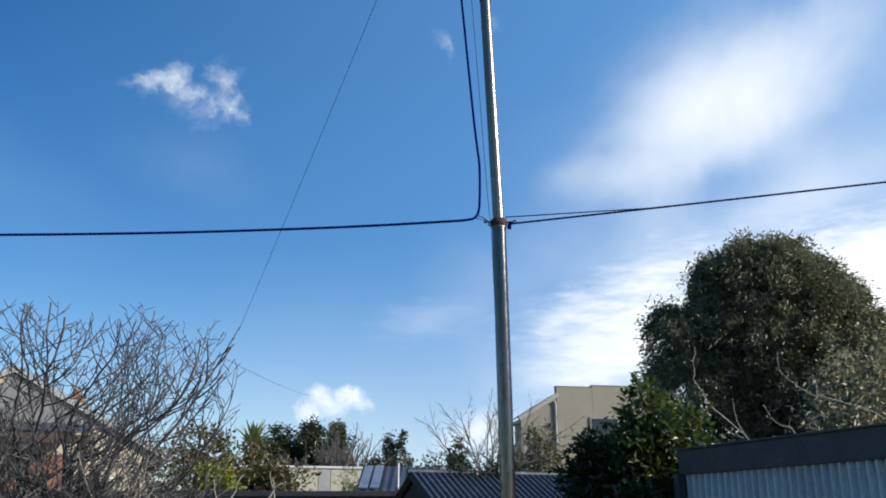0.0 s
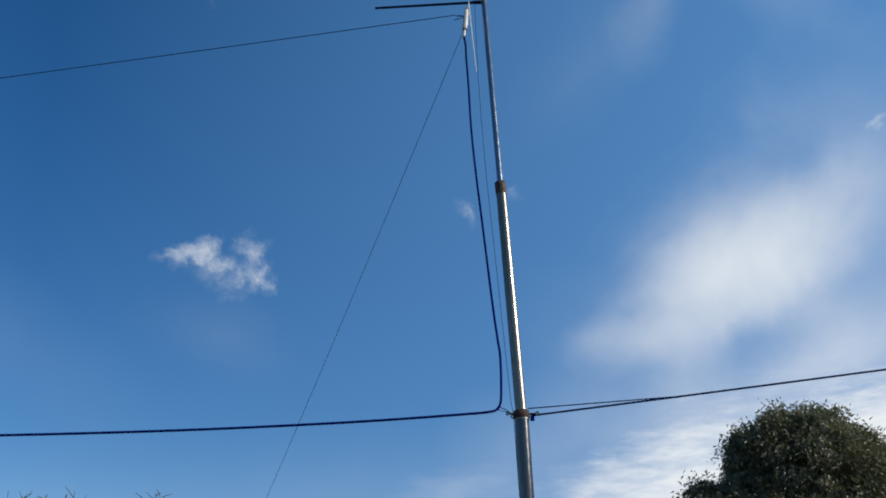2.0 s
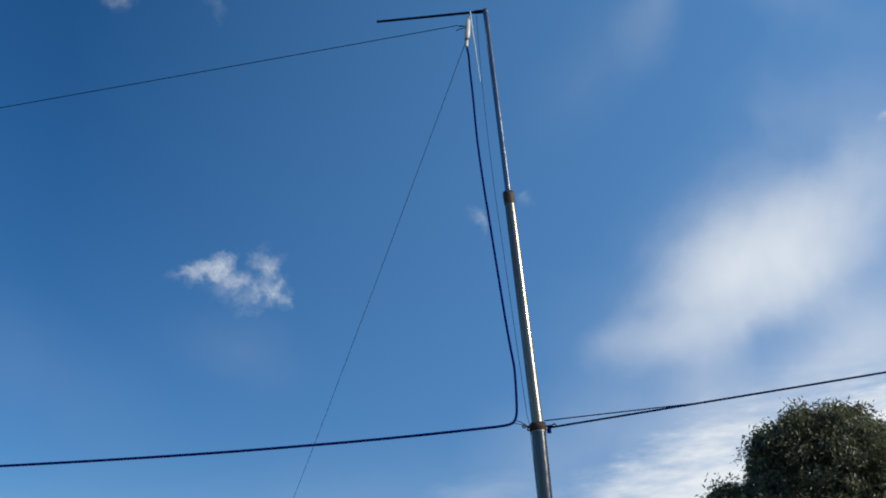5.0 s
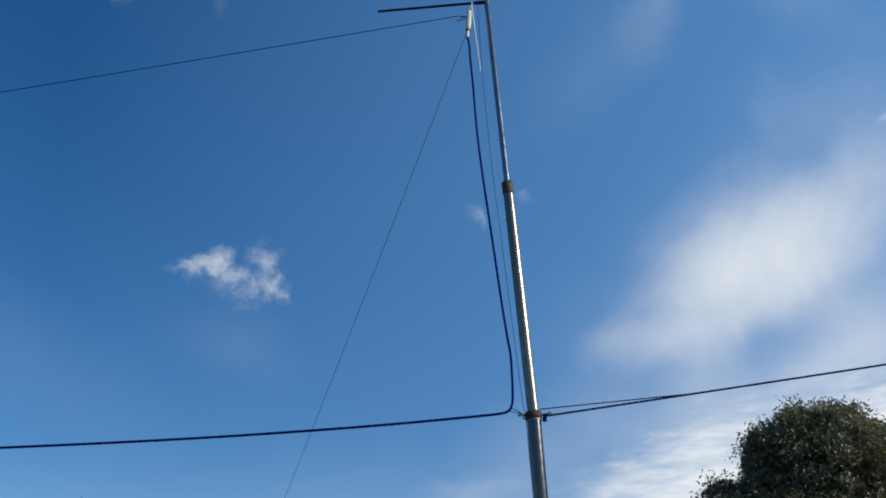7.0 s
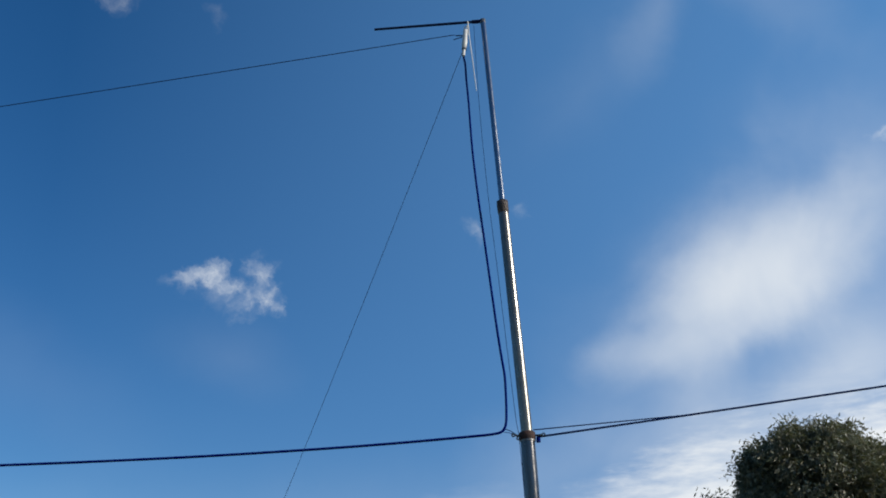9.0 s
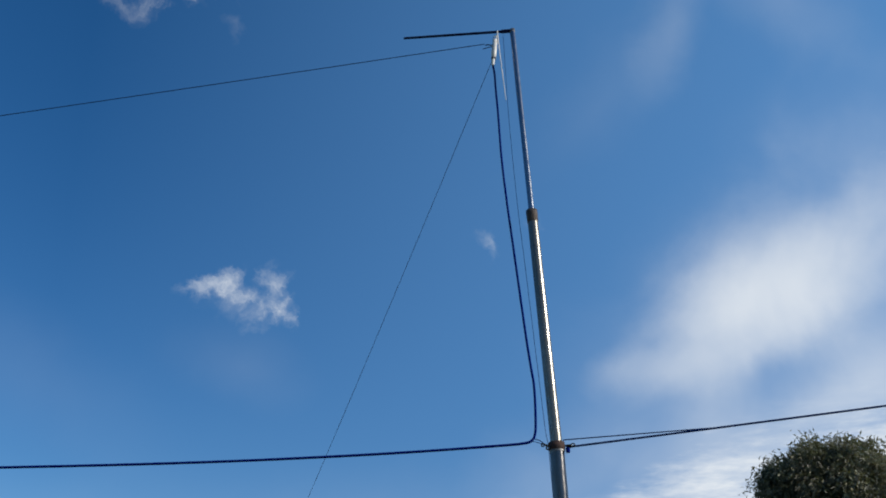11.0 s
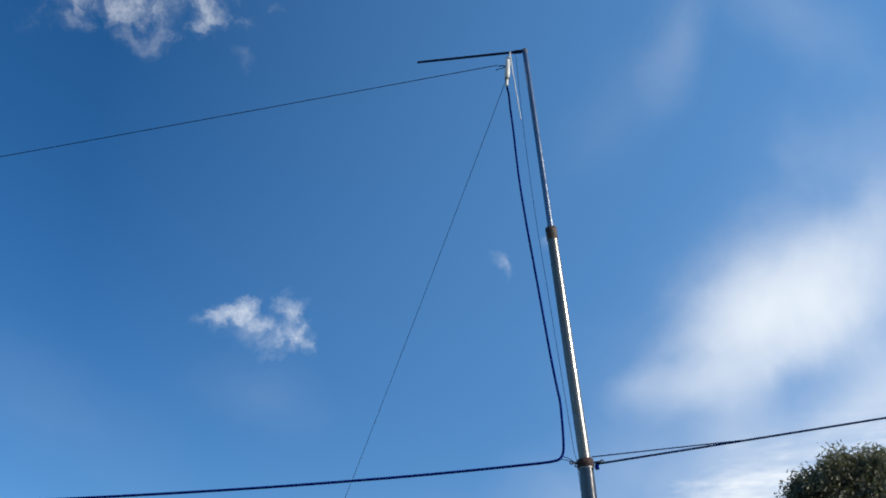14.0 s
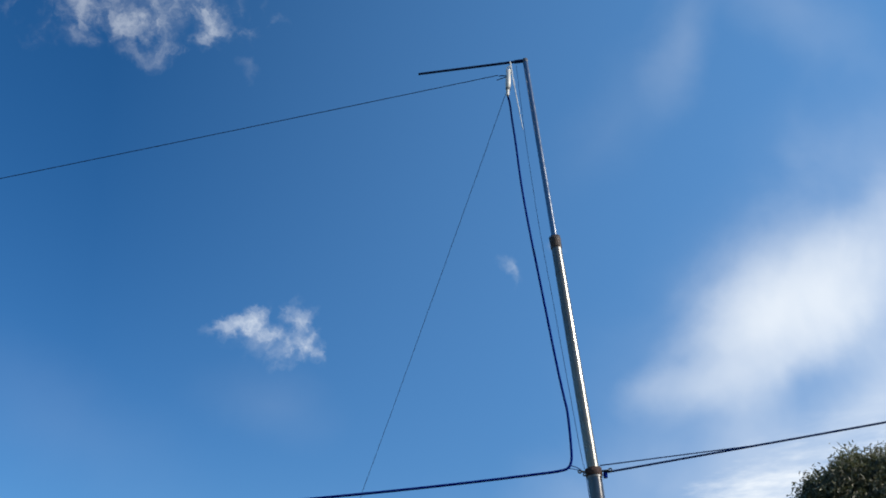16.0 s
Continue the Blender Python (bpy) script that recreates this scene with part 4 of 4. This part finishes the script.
def make_citrus():
    lobes = [((-0.05, 0, 2.55), (0.19, 0.22, 0.25)), ((0.22, 0, 2.3), (0.26, 0.25, 0.26)), ((-0.12, 0, 2.15), (0.23, 0.25, 0.28)), ((0.14, -0.05, 1.9), (0.3, 0.25, 0.32)), ((-0.05, 0, 1.55), (0.30, 0.25, 0.4)), ((0.05, 0, 1.0), (0.35, 0.3, 0.4))]
    leafy("citrus_bush", (1.93, 7.95, 0), lobes, LEAF_CITRUS, "glossy bright green citrus bush", "bush", 330, 17, 0.08, 0.040, 32, 0.035, 0.4, 0.3, 0.05)
    # last two lobes: dark leaves before the citrus's foot, in place of its shade
    lobes = [((0.0, 0, 2.12), (0.22, 0.25, 0.24)), ((-0.22, 0, 1.9), (0.17, 0.25, 0.2)), ((0.15, 0, 1.85), (0.36, 0.35, 0.35)), ((-0.1, 0, 1.45), (0.34, 0.35, 0.35)), ((0.35, 0, 2.0), (0.3, 0.3, 0.35)), ((0.42, -0.7, 1.78), (0.24, 0.18, 0.22)), ((0.2, -0.65, 1.55), (0.35, 0.2, 0.3))]
    leafy("dark_shrub", (1.50, 8.4, 0), lobes, LEAF_DARK, "dense dark green shrub, two lobes standing for shade on the citrus bush", "bush", 420, 20, 0.08, 0.038, 33, 0.04, 0.45, 0.3, 0.05)


def make_sticks():
    def stick(pts, r, shoots=(), far=1.0):
        e = Vector((0, 0, 1.65))
        pts = [e + (Vector(p) - e) * far for p in pts]
        shoots = [[e + (Vector(p) - e) * far for p in q] for q in shoots]
        t = thing("bare_sapling", (pts[0][0], pts[0][1], 0), "thin pale crooked leafless stem", "sapling", "bare stems round the yard")
        o = Vector((pts[0][0], pts[0][1], 0))
        pts = [Vector(p) - o for p in pts]
        pts = [Vector((0.05, 0.1, -0.02))] + pts
        sp = smooth_path(pts, 3)
        rng = np.random.default_rng(int(pts[1].z * 1000))
        sp = [q + Vector(rng.normal(size=3)) * 0.009 for q in sp]
        part("stem", tube(sp, [r * (1.2 - 0.75 * i / len(sp)) for i in range(len(sp))], 7), STICK, t, smooth=True)
        for a, b, c in shoots:
            part("shoot", tube(smooth_path([Vector(a) - o, Vector(b) - o, Vector(c) - o], 4), [r * 0.7 * (1 - 0.07 * i) for i in range(9)], 6), STICK, t, smooth=True)

    stick([(-1.60, 7.5, 1.45), (-1.52, 7.5, 1.66), (-1.43, 7.5, 1.80), (-1.33, 7.5, 1.87), (-1.25, 7.5, 1.93), (-1.22, 7.5, 2.0)], 0.0085, [((-1.43, 7.5, 1.80), (-1.46, 7.5, 1.9), (-1.47, 7.5, 1.97))])
    stick([(-1.52, 7.6, 1.40), (-1.46, 7.6, 1.62), (-1.44, 7.6, 1.76), (-1.47, 7.6, 1.92)], 0.009, [((-1.46, 7.6, 1.62), (-1.38, 7.6, 1.70), (-1.28, 7.6, 1.72))])
    stick([(-1.95, 7.5, 1.45), (-1.86, 7.5, 1.66), (-1.75, 7.5, 1.80), (-1.69, 7.5, 1.95)], 0.008, [((-1.86, 7.5, 1.66), (-1.92, 7.5, 1.78), (-1.94, 7.5, 1.9))])
    stick([(3.102, 8.2, 1.668), (2.902, 8.2, 2.268), (2.700, 8.2, 2.473), (2.517, 8.2, 2.686), (2.432, 8.2, 2.821), (2.415, 8.2, 2.984), (2.447, 8.2, 3.161)], 0.0062, [((2.856, 8.2, 2.331), (2.786, 8.2, 2.473), (2.765, 8.2, 2.686)), ((2.833, 8.2, 2.315), (2.741, 8.2, 2.352), (2.641, 8.2, 2.42))])
    stick([(4.546, 8.0, 1.814), (4.246, 8.0, 2.414), (4.093, 8.0, 2.501), (3.781, 8.0, 2.621), (3.452, 8.0, 2.710), (3.314, 8.0, 2.789), (3.188, 8.0, 2.922), (3.152, 8.0, 3.110)], 0.0066, [((3.493, 8.0, 2.705), (3.496, 8.0, 2.8), (3.47, 8.0, 2.922)), ((3.781, 8.0, 2.621), (3.843, 8.0, 2.684), (3.93, 8.0, 2.736))], 1.17)
    stick([(3.527, 8.4, 1.751), (3.427, 8.4, 2.351), (3.277, 8.4, 2.458), (3.171, 8.4, 2.577), (3.125, 8.4, 2.654)], 0.0054, [((3.356, 8.4, 2.388), (3.354, 8.4, 2.458), (3.384, 8.4, 2.523))])
    stick([(3.698, 8.4, 1.772), (3.648, 8.4, 2.372), (3.616, 8.4, 2.458), (3.561, 8.4, 2.534)], 0.0048, [((3.58, 8.4, 2.512), (3.661, 8.4, 2.545), (3.762, 8.4, 2.561)), ((3.632, 8.4, 2.415), (3.579, 8.4, 2.426), (3.543, 8.4, 2.48))])


def make_hedges():
    g = "garden shrubs past the fence"
    leafy("olive_shrub", (-3.6, 13.0, 0), [((0, 0, 2.55), (0.45, 0.5, 0.4)), ((0.35, 0, 2.1), (0.5, 0.5, 0.5)), ((-0.3, 0, 2.0), (0.5, 0.5, 0.6)), ((0.1, 0, 1.3), (0.7, 0.5, 0.7))], LEAF_HEDGE,
          "brownish olive garden shrub", "bush", 260, 18, 0.10, 0.045, 41, 0.05, 0.4, 0.3, 0.09, g)
    leafy("olive_shrub", (-2.95, 13.4, 0), [((0, 0, 2.3), (0.4, 0.4, 0.4)), ((0.15, 0, 1.8), (0.45, 0.4, 0.5)), ((0.0, 0, 1.2), (0.5, 0.4, 0.6))], LEAF_HEDGE,
          "dry olive garden shrub", "bush", 190, 18, 0.10, 0.045, 42, 0.05, 0.4, 0.3, 0.09, g)
    leafy("golden_shrub", (-3.2, 12.3, 0), [((0, 0, 2.08), (0.25, 0.25, 0.26)), ((0.08, 0, 1.75), (0.32, 0.25, 0.4))], LEAF_YELLOW, "bright yellow-green garden shrub", "bush", 170, 16, 0.09, 0.04, 43, 0.03, 0.4, 0.2, 0.06, g)
    leafy("olive_shrub", (-2.42, 13.2, 0), [((-0.1, 0, 2.25), (0.32, 0.35, 0.26)), ((0.12, 0, 2.0), (0.33, 0.35, 0.35)), ((-0.25, 0, 1.8), (0.4, 0.4, 0.45)), ((0.0, 0, 1.2), (0.5, 0.4, 0.6))], LEAF_HEDGE,
          "low brown-green garden shrub", "bush", 230, 18, 0.09, 0.042, 45, 0.05, 0.4, 0.3, 0.08, g)
    # spiky palm with fans of narrow leaves
    p = thing("cordyline_palm", (-3.05, 14.0, 0), "pale spiky palm with narrow arching leaves", "palm", g)
    part("trunk", tube([(0, 0, -0.05), (0.02, 0, 1.5), (0, 0, 2.74)], [0.09, 0.07, 0.06], 9), BARK, p, smooth=True)
    rng = np.random.default_rng(44)
    for k in range(64):
        a, e = rng.random() * 2 * math.pi, rng.uniform(5, 80)
        d = Vector((math.cos(a) * math.cos(radians(e)), math.sin(a) * math.cos(radians(e)), math.sin(radians(e))))
        s = d.cross(Vector((0, 0, 1))).normalized() * 0.022
        ln = rng.uniform(0.45, 0.7)
        pts = [Vector((0, 0, 2.72)) + d * ln * f - Vector((0, 0, 0.25 * f * f * ln)) for f in (0, 0.35, 0.7, 1.0)]
        v = []
        for q, w in zip(pts, (0.6, 1.0, 0.8, 0.1)):
            v += [q - s * w, q + s * w]
        part("frond", (v, [(0, 1, 3, 2), (2, 3, 5, 4), (4, 5, 7, 6)]), LEAF_PALM, p)


def make_far_trees():
    g = "trees beyond the roofs"

    def tree(x, y, h, w, mat, seed, label, cl=260, per=26, leaf=0.17):
        rng = np.random.default_rng(seed)
        lobes = [((float(rng.normal(0, 0.35)) * w, float(rng.normal(0, 0.3)) * w, h * float(z)), (w * float(s), w * float(s), h * 0.12)) for z, s in zip(np.linspace(0.5, 0.92, 7), rng.uniform(0.3, 0.6, 7))]
        leafy("tree", (x, y, 0), lobes, mat, label, "tree", cl, per, leaf, leaf * 0.45, seed, 0.12, 0.4, 0.4, 0.16 * w, g)

    tree(-7.3, 40, 5.75, 0.9, LEAF_DARK, 51, "dark dense evergreen tree behind the buildings")
    tree(-6.5, 41, 5.5, 0.8, LEAF_CITRUS, 52, "mid-green tree behind the buildings")
    tree(-5.7, 40, 6.0, 0.8, LEAF_DARK, 53, "dark dense evergreen tree behind the buildings")
    tree(-7.0, 43, 5.9, 0.9, LEAF_HEDGE, 57, "olive evergreen tree behind the buildings")
    tree(-6.0, 42, 5.3, 1.0, LEAF_DARK, 58, "dark dense evergreen tree behind the buildings", 330)
    tree(-5.2, 42, 6.3, 0.6, LEAF_FAR, 54, "thin grey-green gum tree with gaps in its crown", 150, 20)
    tree(-5.0, 44, 6.5, 0.55, LEAF_FAR, 59, "thin grey-green gum tree with gaps in its crown", 110, 18)
    tree(-5.9, 46, 6.5, 0.6, LEAF_FAR, 55, "thin grey-green gum tree with gaps in its crown", 170, 22)
    tree(-8.6, 42, 5.2, 0.9, LEAF_HEDGE, 56, "olive evergreen tree behind the buildings")
    for x, h, s in ((-2.55, 5.45, 61), (-2.25, 5.75, 62), (-1.85, 5.7, 63)):
        lobes = [((0, 0, h * f), (0.26 * (1.25 - f), 0.26 * (1.25 - f), 0.5)) for f in (0.4, 0.55, 0.7, 0.82, 0.92)]
        leafy("cypress", (x, 40, 0), lobes, LEAF_DARK, "small dark pointed cypress", "tree", 90, 18, 0.16, 0.07, s, 0.08, 0.4, -0.6, 0.09, g)
    rng = np.random.default_rng(66)
    for x, y, h in ((-4.1, 38, 5.2), (-3.7, 39, 5.0), (-4.6, 37, 5.3), (-5.2, 38, 4.8), (-13.0, 30, 6.3)):
        t = thing("bare_tree", (x, y, 0), "distant leafless brownish tree", "tree", g)
        part("trunk", tube([(0, 0, -0.05), (0, 0, h * 0.45)], [0.14, 0.1], 8), TWIG, t, smooth=True)
        for k in range(8):
            a, lean = rng.random() * 6.28, rng.uniform(10, 45)
            way = Vector((math.cos(a) * math.sin(radians(lean)), math.sin(a) * math.sin(radians(lean)), math.cos(radians(lean))))
            part("limb", joined(grow(rng, (0, 0, h * 0.42), way, h * 0.55, 0.05, 2, lift=0.15, wander=0.2, shoots=5, ratio=0.45, angle=35)), TWIG, t)
    # low greenery along the roofs
    for i, x in enumerate((-1.0, -0.35, 0.2, 0.7, 1.6, 2.3)):
        h = 3.15 + 0.3 * ((i * 7) % 3) / 2
        lobes = [((0, 0, h), (0.25, 0.2, 0.3)), ((0.1, 0, h - 0.5), (0.5, 0.3, 0.5)), ((-0.1, 0, 1.7), (0.6, 0.3, 0.9))]
        leafy("far_shrub", (x, 27 + i % 2, 0), lobes, LEAF_FAR, "small dark shrub seen over the roofs", "bush", 70, 16, 0.13, 0.06, 70 + i, 0.05, 0.4, -0.2, 0.10, g)
    lobes = [((0, 0, 4.2), (0.5, 0.4, 0.5)), ((0.4, 0, 3.5), (0.7, 0.5, 0.7)), ((-0.4, 0, 3.2), (0.6, 0.5, 0.6))]
    leafy("brown_shrub", (3.3, 30, 0), lobes, LEAF_HEDGE, "brownish shrub against a house wall", "bush", 120, 18, 0.15, 0.07, 81, 0.07, 0.4, 0.2, 0.14, g)
    lobes = [((float(x), 0, 3.35 + 0.12 * (i % 3)), (0.42, 0.35, 0.35)) for i, x in enumerate(np.linspace(-0.9, 0.9, 6))]
    leafy("clipped_hedge", (-2.4, 34, 0), lobes + [((float(x), 0, 2.6), (0.5, 0.4, 0.7)) for x in (-0.7, 0.0, 0.7)], LEAF_DARK, "long dark green hedge behind the buildings", "hedge", 240, 20, 0.14, 0.06, 83, 0.06, 0.5, 0.1, 0.1, g)
    lobes = [((0, 0, 2.75), (0.22, 0.2, 0.3)), ((0.12, 0, 2.4), (0.3, 0.25, 0.3)), ((-0.05, 0, 1.9), (0.35, 0.3, 0.5))]
    leafy("wispy_shrub", (-2.75, 26.0, 0), lobes, LEAF_PALM, "wispy grey-green shrub before the cream building", "bush", 90, 18, 0.16, 0.03, 84, 0.04, 0.4, -0.3, 0.08, g)
    # climber on the shed ridge
    v = thing("climbing_vine", (0.3, 10.5, 2.13), "patchy climber lying along a shed ridge", "vine")
    part("stem", tube(smooth_path([(-0.1, 0, 0.03), (0.2, 0.08, 0.06), (0.55, 0.2, 0.03)], 5), 0.008, 6), BARK, v)
    part("leaves", foliage([((0.0, 0, 0.03), (0.18, 0.06, 0.06)), ((0.35, 0.12, 0.03), (0.2, 0.06, 0.05))], 30, 9, 0.05, 0.03, 82, 0.3, 0.1, 0.04), LEAF_DARK, v)


make_fig()
make_big_tree()
make_citrus()
make_sticks()
make_centre_bare_tree()
make_hedges()
make_far_trees()
